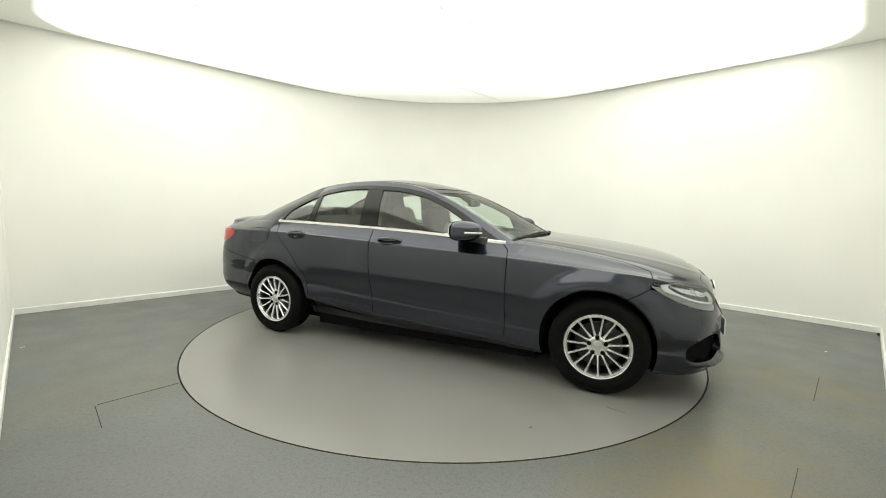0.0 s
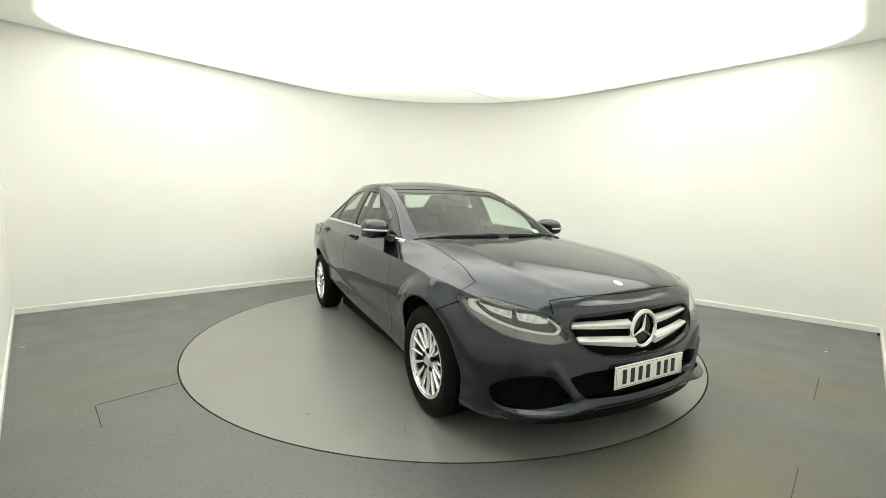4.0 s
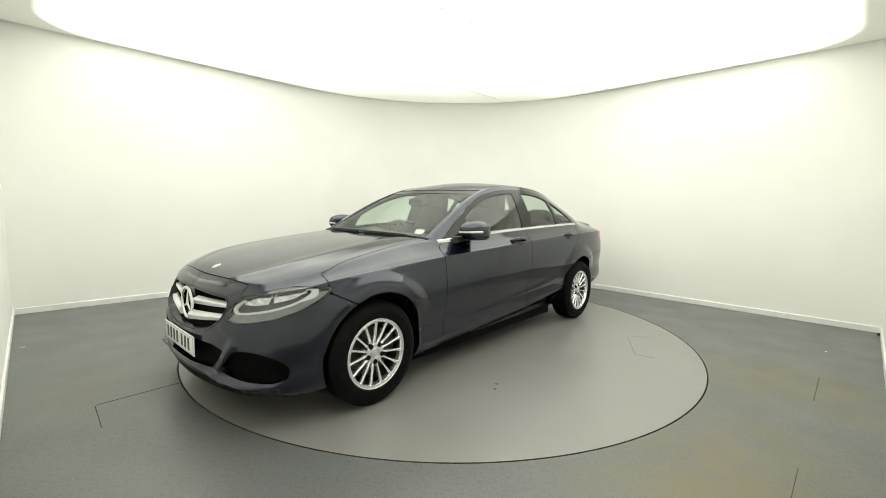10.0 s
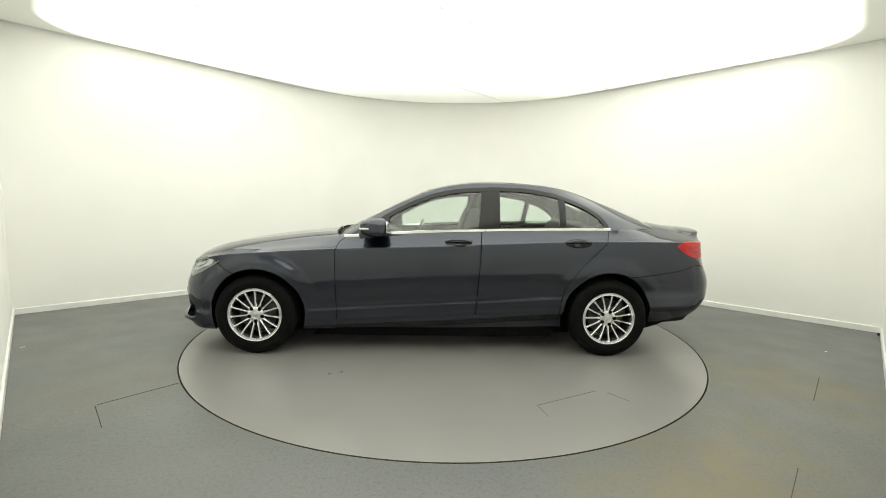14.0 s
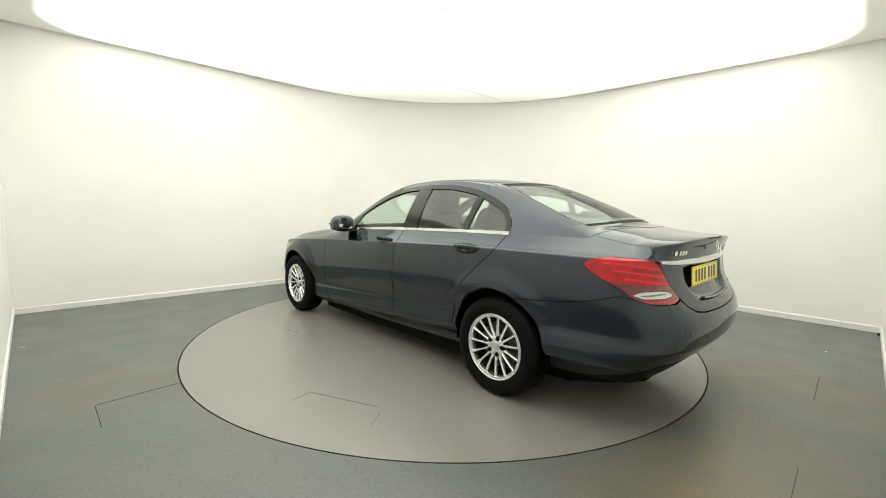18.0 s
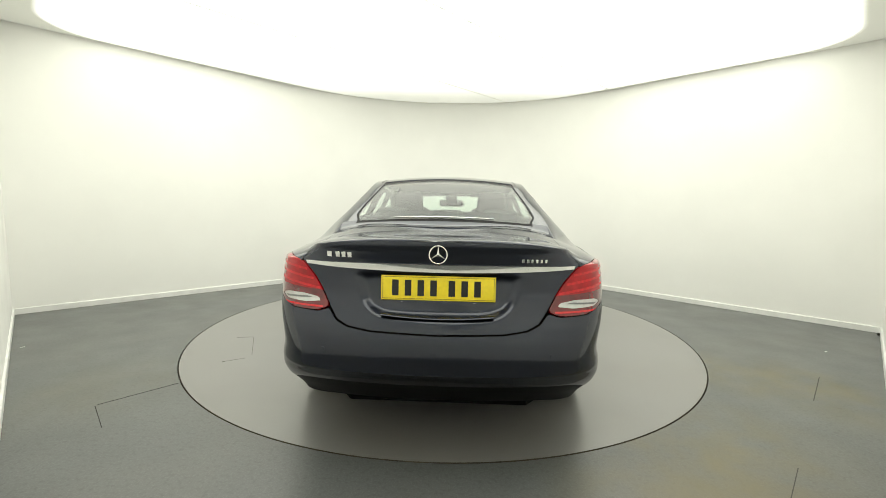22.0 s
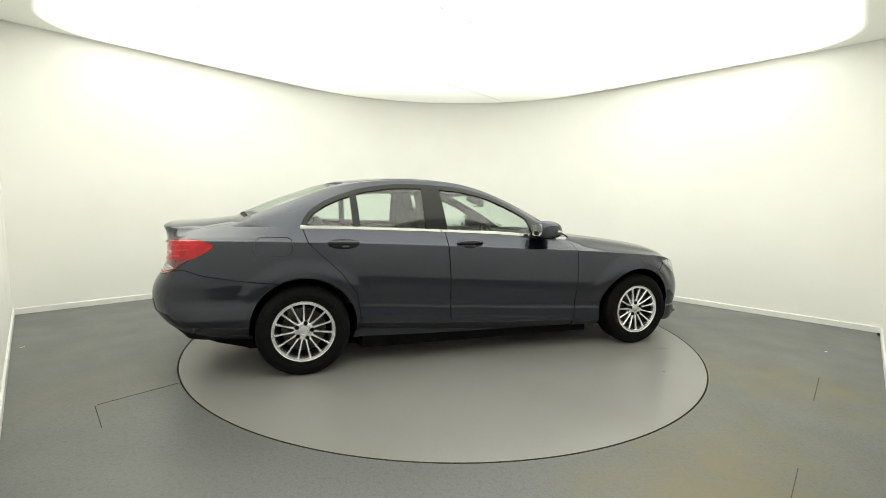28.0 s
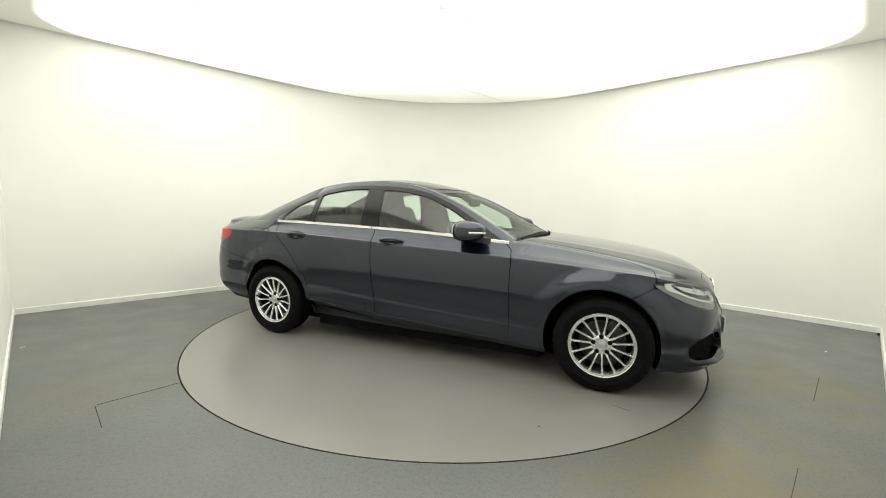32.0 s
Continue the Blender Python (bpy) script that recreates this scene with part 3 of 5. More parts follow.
def strip(p, q, width, z=.0015, depth=.0012):
    """A thin flat bar on the floor from p to q."""
    p, q = Vector((*p, 0)), Vector((*q, 0))
    d = q - p
    return box(d.length, width, depth, 0, Matrix.Translation((p + q) / 2 + Vector((0, 0, z - depth / 2))) @ Matrix.Rotation(math.atan2(d.y, d.x), 4, "Z"))


build_room()



# ---------------------------------------------------------------- the turntable
TURN = [(0, -24.47), (.5, -25.45), (1, -28.0), (1.5, -32.3), (2, -37.97), (2.5, -43.89), (3, -49.81), (3.5, -55.7), (4.5, -67.4), (5.5, -79.12), (6.5, -90.91), (7.5, -102.72),
        (8.5, -114.41), (9.5, -125.96), (10.5, -137.48), (11.5, -148.92), (12.5, -160.44), (13.5, -172.1), (14.5, -183.99), (15.5, -196.0), (16.5, -208.02), (17.5, -220.0),
        (18.5, -231.8), (19.5, -243.3), (20.5, -254.68), (21.5, -266.2), (22.5, -277.8), (23.5, -289.43), (24.5, -300.95), (25.5, -312.4), (26.5, -324.2), (27.5, -336.02),
        (28.5, -347.92), (29.5, -359.82), (30, -365.81), (30.5, -371.79), (31, -377.35), (31.5, -381.01), (32, -383.04)]

turntable = tagged(new("turntable"), "round grey vinyl-covered vehicle turntable flush with the floor", "turntable")


def build_turntable():
    n = 192
    bm = bmesh.new()
    prof = [(0, 0), (DISC_R - .004, 0), (DISC_R, -.003), (DISC_R, -.03)]
    rings = [[bm.verts.new((r * math.cos(2 * math.pi * i / n), r * math.sin(2 * math.pi * i / n), z)) for i in range(n)] for r, z in prof[1:]]
    bm.faces.new(rings[0])
    for a, b in zip(rings, rings[1:]):
        for i in range(n):
            bm.faces.new((a[i], a[(i + 1) % n], b[(i + 1) % n], b[i]))
    part("disc", bm, DISC, turntable, smooth=False)
    bm = bmesh.new()
    prof = ((DISC_R - .003, .0006), (DISC_R - .001, .0012), (DISC_R + .001, -.002), (DISC_R + .001, -.02))
    rings = [[bm.verts.new((r * math.cos(2 * math.pi * i / n), r * math.sin(2 * math.pi * i / n), z)) for i in range(n)] for r, z in prof]
    for a, b in zip(rings, rings[1:]):
        for i in range(n):
            bm.faces.new((a[i], a[(i + 1) % n], b[(i + 1) % n], b[i]))
    part("edge_ring", bm, RIM, turntable, "worn dark metal edge ring")


build_turntable()

# ---------------------------------------------------------------- the car
OFF_X, OFF_Y = .1026, -.052
car = tagged(new("car"), "dark grey metallic four-door saloon car with silver alloy wheels", "car")
LOWER = Cloth.of(lower_sheet(), lambda p: p - np.array((0, 0, .5)))
_xs = np.concatenate([np.linspace(.72, 1.9, 90), np.linspace(1.9, 2.076, 50)[1:]])
FRONT_TOP = Cloth.of(sheet(bonnet_top, _xs, np.linspace(0, 1, 60)**1.3), lambda p: np.array((0, 0, 1)) + 0 * p)


def melt(low, top, x0, x1):
    """Brings the normals of two sheets together along their common edge."""
    edge = low.a[:, 1] > .9999
    p, n = low.p[edge], low.n[edge]
    o = np.argsort(p[:, 0])
    p, n = p[o], n[o]
    t = top.a[:, 1] < 1e-9
    q, m = top.p[t], top.n[t]
    for c, mine, other, w in ((low, (p, n), (q, m), np.clip((low.a[:, 1] - .86) / .14, 0, 1)), (top, (q, m), (p, n), np.clip(1 - top.a[:, 1] / .10, 0, 1))):
        w = w * (c.p[:, 0] > x0) * (c.p[:, 0] < x1) * .5
        turn = np.stack([np.interp(c.p[:, 0], other[0][:, 0], other[1][:, k]) - np.interp(c.p[:, 0], mine[0][:, 0], mine[1][:, k]) for k in range(3)], -1)
        c.n = c.n + turn * w[:, None]
        c.n /= np.linalg.norm(c.n, axis=1, keepdims=True) + 1e-9


melt(LOWER, FRONT_TOP, .70, 2.3)
REAR_TOP = Cloth.of(sheet(boot_top, np.linspace(-2.392, -1.5, 70), np.linspace(0, 1, 50)**1.3), lambda p: np.array((0, 0, 1)) + 0 * p)
melt(LOWER, REAR_TOP, -2.38, -1.5)
CROWN = Cloth.of(sheet(crown, np.linspace(0, 3, 180), np.linspace(0, 1, 44)), lambda p: np.array((0, 0, 1)) + 0 * p)
CABIN = Cloth.of(sheet(cabin_side, np.linspace(0, 3, 220), np.linspace(0, 1, 40)), lambda p: np.array((0, 1, 0)) + 0 * p)


def round_rail(top, side):
    """Brings the normals of roof and cabin side together along the rail."""
    t, v = top.a[:, 1] < 1e-9, side.a[:, 1] > 1 - 1e-9
    a, n, b, m = top.a[t, 0], top.n[t], side.a[v, 0], side.n[v]
    for c, q, own, r, other, w in ((top, a, n, b, m, 1 - ease(0, .26, top.a[:, 1])), (side, b, m, a, n, ease(.35, 1, side.a[:, 1]))):
        w = w * (.35 + .65 * ease(1.8, 2.3, c.a[:, 0])) * .5
        turn = np.stack([np.interp(c.a[:, 0], r, other[:, k]) - np.interp(c.a[:, 0], q, own[:, k]) for k in range(3)], -1)
        c.n = c.n + turn * w[:, None]
        c.n /= np.linalg.norm(c.n, axis=1, keepdims=True) + 1e-9


round_rail(CROWN, CABIN)


def joined(*cloths):
    p, n, a, f, k = [], [], [], [], 0
    for c in cloths:
        p.append(c.p), n.append(c.n), a.append(c.a)
        f += [tuple(i + k for i in q) for q in c.faces]
        k += len(c.p)
    return Cloth(np.vstack(p), np.vstack(n), np.vstack(a), f)


def inside(poly, grow=0.0):
    return lambda x, y, z, s, w: poly_sd(s, z, poly) - grow


def outside(poly, grow=0.0):
    return lambda x, y, z, s, w: grow - poly_sd(s, z, poly)


ARCH_F, ARCH_R = (1.402, .322, .366), (-1.412, .332, .360)


def arch(c, more=0.0):
    return lambda x, y, z, s, w: c[2] + more - np.hypot(x - c[0], z - c[1])


HEADLAMP = [(1.125, .748), (1.0, .758), (.92, .759), (.78, .740), (.66, .720), (.575, .690), (.50, .637), (.472, .60), (.49, .578), (.56, .562), (.69, .578), (.80, .597),
            (.92, .632), (1.045, .685), (1.11, .728)]
CAVITY = [(.545, .655), (.60, .697), (.70, .728), (.85, .750), (.97, .755), (1.015, .740), (.97, .708), (.88, .674), (.76, .645), (.62, .624), (.55, .620), (.532, .634)]
CAVITY_TOP = ((.50, .545, .60, .70, .85, .97, 1.12), (.61, .655, .697, .728, .750, .757, .765))
GRILLE = [(-.1, .700), (.43, .693), (.475, .670), (.485, .635), (.45, .56), (.38, .515), (.28, .487), (.15, .472), (-.1, .466)]
INTAKE = [(-.1, .440), (.40, .432), (.495, .412), (.45, .350), (.395, .302), (.2, .292), (-.1, .290)]
SIDE_INTAKE = [(.465, .302), (.52, .36), (.572, .424), (.70, .428), (.82, .390), (.880, .342), (.870, .284), (.80, .262), (.62, .268), (.52, .285)]
NOSE = [(-.2, 0), (-.2, 1.2), (.56, 1.2), (.56, .70), (1.12, .712), (1.33, .60), (1.36, 0)]
WING = [(1.104, 1.2), (1.104, .738), (1.12, .716), (1.333, .604), (1.45, 0), (2.034, 0), (2.036, .29), (2.034, .6), (2.030, .84), (2.05, .90), (2.10, .938), (2.16, 1.2)]
DOOR_F = [(2.040, .284), (2.038, .6), (2.034, .84), (2.054, .90), (2.104, .938), (2.164, 1.2), (3.196, 1.2), (3.196, 1.0), (3.156, .33), (3.156, .312)]
DOOR_R = [(3.161, .312), (3.161, .33), (3.201, 1.0), (3.201, 1.2), (4.25, 1.2), (4.246, 1.025), (4.204, .927), (3.992, .728), (3.878, .571), (3.85, .416), (3.845, .330)]
QUARTER = [(3.849, .19), (3.854, .416), (3.882, .571), (3.996, .728), (4.208, .927), (4.250, 1.025), (4.250, 1.3), (5.2152, 1.3), (5.2152, .94), (5.09, .747), (4.99, .757),
           (4.86, .717), (4.64, .681), (4.50, .668), (4.38, .660), (4.38, .3), (4.2, .3)]
BROW = [(.5655, 1.2), (.5655, .60), (1.0995, .735), (1.0995, 1.2)]
SILL = [(1.55, 0), (1.55, .270), (2.04, .281), (3.158, .309), (3.845, .327), (4.1, .333), (4.1, 0)]
TAIL = [(4.80, .912), (4.86, .940), (4.93, .950), (5.05, .950), (5.211, .938), (5.309, .862), (5.384, .782), (5.426, .738), (5.36, .718), (5.20, .720), (5.08, .745), (5.0, .80), (4.94, .826), (4.85, .870)]
BOOT = [(5.217, 1.3), (5.217, .944), (5.315, .866), (5.39, .785), (5.435, .735), (5.48, .690), (5.54, .664), (5.64, .650), (5.98, .642), (5.98, 1.3)]
STERN = [(4.38, 0), (4.38, .657), (4.50, .665), (4.64, .678), (4.86, .714), (4.99, .754), (5.08, .744), (5.20, .716), (5.37, .713), (5.428, .728), (5.475, .685), (5.538, .659), (5.64, .645), (5.98, .637), (5.98, 0)]
DLO = [(.74, .88), (.72, .945), (.60, 1.012), (.45, 1.103), (.26, 1.211), (.04, 1.304), (-.20, 1.353), (-.50, 1.370), (-.76, 1.366), (-1.0, 1.328), (-1.17, 1.270), (-1.29, 1.214),
       (-1.375, 1.152), (-1.42, 1.09), (-1.435, 1.03), (-1.435, .88)]


def softened(poly, keep=.18, times=2):
    """An outline with its corners cut round."""
    p = np.asarray(poly, float)
    for _ in range(times):
        q = np.roll(p, -1, axis=0)
        p = np.stack([p + (q - p) * keep, q + (p - q) * keep], 1).reshape(-1, 2)
    return p.tolist()


RECESS = [(5.535, .905), (5.55, .83), (5.575, .77), (5.61, .73), (5.67, .706), (5.76, .697), (6.2, .694), (6.2, .905)]


HEADLAMP, TAIL, SIDE_INTAKE, CAVITY, DLO, RECESS = (softened(k) for k in (HEADLAMP, TAIL, SIDE_INTAKE, CAVITY, DLO, RECESS))


def renormal(c):
    """New normals for a piece whose points were moved."""
    n = np.zeros_like(c.p)
    for q in c.faces:
        k = np.cross(c.p[q[1]] - c.p[q[0]], c.p[q[-1]] - c.p[q[0]])
        n[list(q)] += k
    return Cloth(c.p, n / (np.linalg.norm(n, axis=1, keepdims=True) + 1e-12), c.a, c.faces)


def xz_inside(poly, grow=0.0):
    return lambda x, y, z, s, w: poly_sd(x, z, poly) - grow


def xz_outside(poly, grow=0.0):
    return lambda x, y, z, s, w: grow - poly_sd(x, z, poly)


def edge_y(x):
    return np.interp(-x, -_fl[:, 0], _fl[:, 1])


CORNER, BROW_END = top_line(np.array(.563)), float(top_line(np.array(1.10))[0])


def bonnet_front(y):
    return 2.047 - (2.047 - CORNER[0]) * (y / CORNER[1])**2


def bonnet_side(x):
    return edge_y(x) - .034 * (1 - ease(BROW_END - .22, BROW_END + .02, x))


def glass_edge(q):
    """Where the rear window ends towards the pillar."""
    return .095 + .065 * ease(2.80, 2.0, q) + .06 * ease(2.74, 2.87, q)


def build_skin():
    front = LOWER.cut(lambda x, y, z, s, w: s - 2.3)
    back = LOWER.cut(lambda x, y, z, s, w: 3.8 - s)
    nose = front.cut(inside(NOSE, -.0010)).cut(outside(HEADLAMP, .003)).cut(outside(GRILLE)).cut(outside(INTAKE)).cut(outside(SIDE_INTAKE)).cut(arch(ARCH_F))
    lip = FRONT_TOP.cut(lambda x, y, z, s, w: bonnet_front(y) + .004 - x).cut(lambda x, y, z, s, w: y - CORNER[1])
    nose.whole().make("front_bumper", PAINT, car, "painted front bumper with black air intakes", .040)
    lip.whole().make("bumper_lip", PAINT, car, "", .040)
    stern = back.cut(inside(STERN, -.0010)).cut(outside(TAIL, .003)).cut(arch(ARCH_R))
    stern.cut(lambda x, y, z, s, w: .392 - .12 * ease(5.35, 4.75, s) - z).whole().make("rear_bumper", PAINT, car, "painted rear bumper", .014)
    stern.cut(lambda x, y, z, s, w: z - .388 + .12 * ease(5.35, 4.75, s)).shifted(-.004).whole().make("rear_valance", BLACK, car, "dark plastic lower rear valance", .03)
    brow = front.cut(inside(BROW)).cut(outside(HEADLAMP, .003))
    bonnet = FRONT_TOP.cut(lambda x, y, z, s, w: np.where(x < BROW_END, y - bonnet_side(x) + .002, np.minimum(x - bonnet_front(y), CORNER[1] + .004 - y))).cut(lambda x, y, z, s, w: (.905 - .10 * (y / .68)**2) - x)
    joined(bonnet, brow).whole().make("bonnet", PAINT, car, "", .02)
    wing_top = FRONT_TOP.cut(lambda x, y, z, s, w: bonnet_side(x) + .002 - y).cut(lambda x, y, z, s, w: x - BROW_END).cut(lambda x, y, z, s, w: .79 - x)
    wing = joined(front.cut(inside(WING, -.0010)).cut(outside(HEADLAMP, .003)).cut(arch(ARCH_F)), wing_top)
    mid = LOWER.cut(lambda x, y, z, s, w: np.maximum(1.4 - s, s - 4.4))
    door_f = mid.cut(inside(DOOR_F, -.0010))
    door_r = mid.cut(inside(DOOR_R, -.0010)).cut(arch(ARCH_R, .004))
    sill = mid.cut(inside(SILL)).cut(arch(ARCH_F)).cut(arch(ARCH_R))
    boot_side = lambda x, y, z, s, w: y - np.interp(-x, -_rl[:, 0], _rl[:, 1]) + .012 + .05 * ease(-2.12, -1.80, x)
    quarter_top = REAR_TOP.cut(lambda x, y, z, s, w: -boot_side(x, y, z, s, w) + .004).cut(lambda x, y, z, s, w: x + 1.66)
    quarter = joined(back.cut(inside(QUARTER, -.0010)).cut(outside(TAIL, .003)).cut(arch(ARCH_R)), quarter_top)
    pillars = CABIN.cut(xz_outside(DLO))
    face = back.cut(inside(BOOT, -.0010))
    deep = ease(-.006, .040, -poly_sd(face.a[:, 0], face.p[:, 2], RECESS))[:, None]
    face = renormal(Cloth(face.p - face.n * .026 * deep, face.n, face.a, face.faces))
    boot = joined(face, REAR_TOP.cut(boot_side).cut(lambda x, y, z, s, w: x + 1.915 - .105 * (y / .60)**2))
    boot.whole().make("boot_lid", PAINT, car, "", .015)
    deck = REAR_TOP.cut(lambda x, y, z, s, w: -(x + 1.915 - .105 * (y / .60)**2) + .004).cut(boot_side)
    foot = CROWN.cut(lambda x, y, z, q, u: 2.862 - q)
    ye = np.interp(-foot.p[:, 0], -_rl[:, 0], _rl[:, 1])
    down = boot_top(foot.p[:, 0], 1 - foot.p[:, 1] / ye)[:, 2] + .0015
    foot.p[:, 2] += (down - foot.p[:, 2]) * ease(2.87, 2.985, foot.a[:, 0])
    deck.shifted(-.004).whole().make("rear_scuttle", PAINT, car, "painted panel behind the rear window", 0)
    foot = renormal(foot)
    foot.cut(lambda x, y, z, q, u: np.maximum(q - 2.888, glass_edge(2.857) - u)).whole().make("rear_window_seal", BLACK, car, "black rubber seal below the rear window", 0)
    foot.cut(lambda x, y, z, q, u: np.minimum(2.888 - q, u - glass_edge(2.857))).whole().make("rear_shelf_panel", PAINT, car, "", 0)
    roof = CROWN.cut(lambda x, y, z, q, u: np.maximum(.985 - q, q - 2.02))
    roof.whole().make("roof", PAINT, car, "", .015)
    doors = {}
    for side, flip in (("left", False), ("right", True)):
        f = (lambda c: c.mirrored()) if flip else (lambda c: c)
        f(wing).make("front_wing", PAINT, car)
        doors["front", side] = f(door_f).make("front_door", PAINT, car)
        doors["rear", side] = f(door_r).make("rear_door", PAINT, car)
        f(sill.shifted(-.006)).make("sill", PAINT, car, "", .03)
        f(quarter).make("rear_quarter_panel", PAINT, car)
        f(pillars).make("roof_pillar", PAINT, car)
        frame_band = CABIN.cut(xz_inside(DLO, -.003)).cut(lambda x, y, z, s, w: -.034 - poly_sd(x, z, DLO))
        f(frame_band.shifted(.002)).make("window_surround", GLOSS, car, "black window surround", .02)
        pane = CABIN.cut(xz_inside(DLO, -.031))
        f(pane.cut(lambda x, y, z, s, w: np.maximum(-.359 - .10 * (z - 1.02) - x, x - .40 + .25 * (z - 1.03))).shifted(-.004)).make("front_door_window", WINDOW, doors["front", side], "tinted glass", 0)
        f(pane.cut(lambda x, y, z, s, w: np.maximum(x + .519 + .03 * (z - 1.02), -1.028 - .07 * (z - 1.03) - x)).shifted(-.004)).make("rear_door_window", WINDOW, doors["rear", side], "tinted glass", 0)
        f(pane.cut(lambda x, y, z, s, w: x + 1.064 + .07 * (z - 1.03)).shifted(-.004)).make("quarter_window", WINDOW, doors["rear", side], "tinted glass", 0)
        f(pane.cut(lambda x, y, z, s, w: np.maximum(x + .352 + .10 * (z - 1.02), -.526 - .03 * (z - 1.02) - x)).shifted(.001)).make("door_pillar_cover", GLOSS, doors["front", side], "gloss black pillar cover", .02)
        f(pane.cut(lambda x, y, z, s, w: np.maximum(x + 1.020 + .07 * (z - 1.03), -1.072 - .07 * (z - 1.03) - x)).shifted(.001)).make("window_divider", GLOSS, doors["rear", side], "", .02)
        f(pane.cut(lambda x, y, z, s, w: .392 - .25 * (z - 1.03) - x).shifted(.001)).make("mirror_sail", GLOSS, doors["front", side], "black triangular mirror base panel", .02)
    inner = LOWER.cut(arch(ARCH_F, .0)).cut(arch(ARCH_R, .0)).shifted(-.045)
    inner.whole().make("inner_shell", WELL, car, "dark inner body structure", 0)
    screen = CROWN.cut(lambda x, y, z, q, u: np.maximum(-q, q - .975)).cut(lambda x, y, z, q, u: .055 - u)
    screen.cut(lambda x, y, z, q, u: q - .99).cut(lambda x, y, z, q, u: .875 - q).whole().shifted(-.004).make("windscreen_band", GLOSS, car, "black band along the top of the windscreen", .01)
    screen.cut(lambda x, y, z, q, u: np.maximum(.03 - q, q - .878)).whole().shifted(-.006).make("windscreen", SCREEN, car, "tinted windscreen glass", 0)
    for f in (lambda c: c, lambda c: c.mirrored()):
        f(CROWN.cut(lambda x, y, z, q, u: q - .985).cut(lambda x, y, z, q, u: u - .055)).make("windscreen_pillar", PAINT, car)
        f(CROWN.cut(lambda x, y, z, q, u: 2.02 - q).cut(lambda x, y, z, q, u: q - 2.86).cut(lambda x, y, z, q, u: u - glass_edge(q))).make("rear_pillar", PAINT, car)
    rear = CROWN.cut(lambda x, y, z, q, u: np.maximum(2.03 - q, q - 2.857)).cut(lambda x, y, z, q, u: glass_edge(q) + .002 - u)
    rear.cut(lambda x, y, z, q, u: np.maximum(glass_edge(q) + .022 - u, 2.09 - q)).whole().shifted(-.004).make("rear_window", WINDOW, car, "tinted rear window glass", 0)
    rear.cut(lambda x, y, z, q, u: np.minimum(u - glass_edge(q) - .022, q - 2.09)).whole().shifted(-.004).make("rear_window_border", BLACK, car, "black painted glass border", .01)
    return doors


DOORS = build_skin()



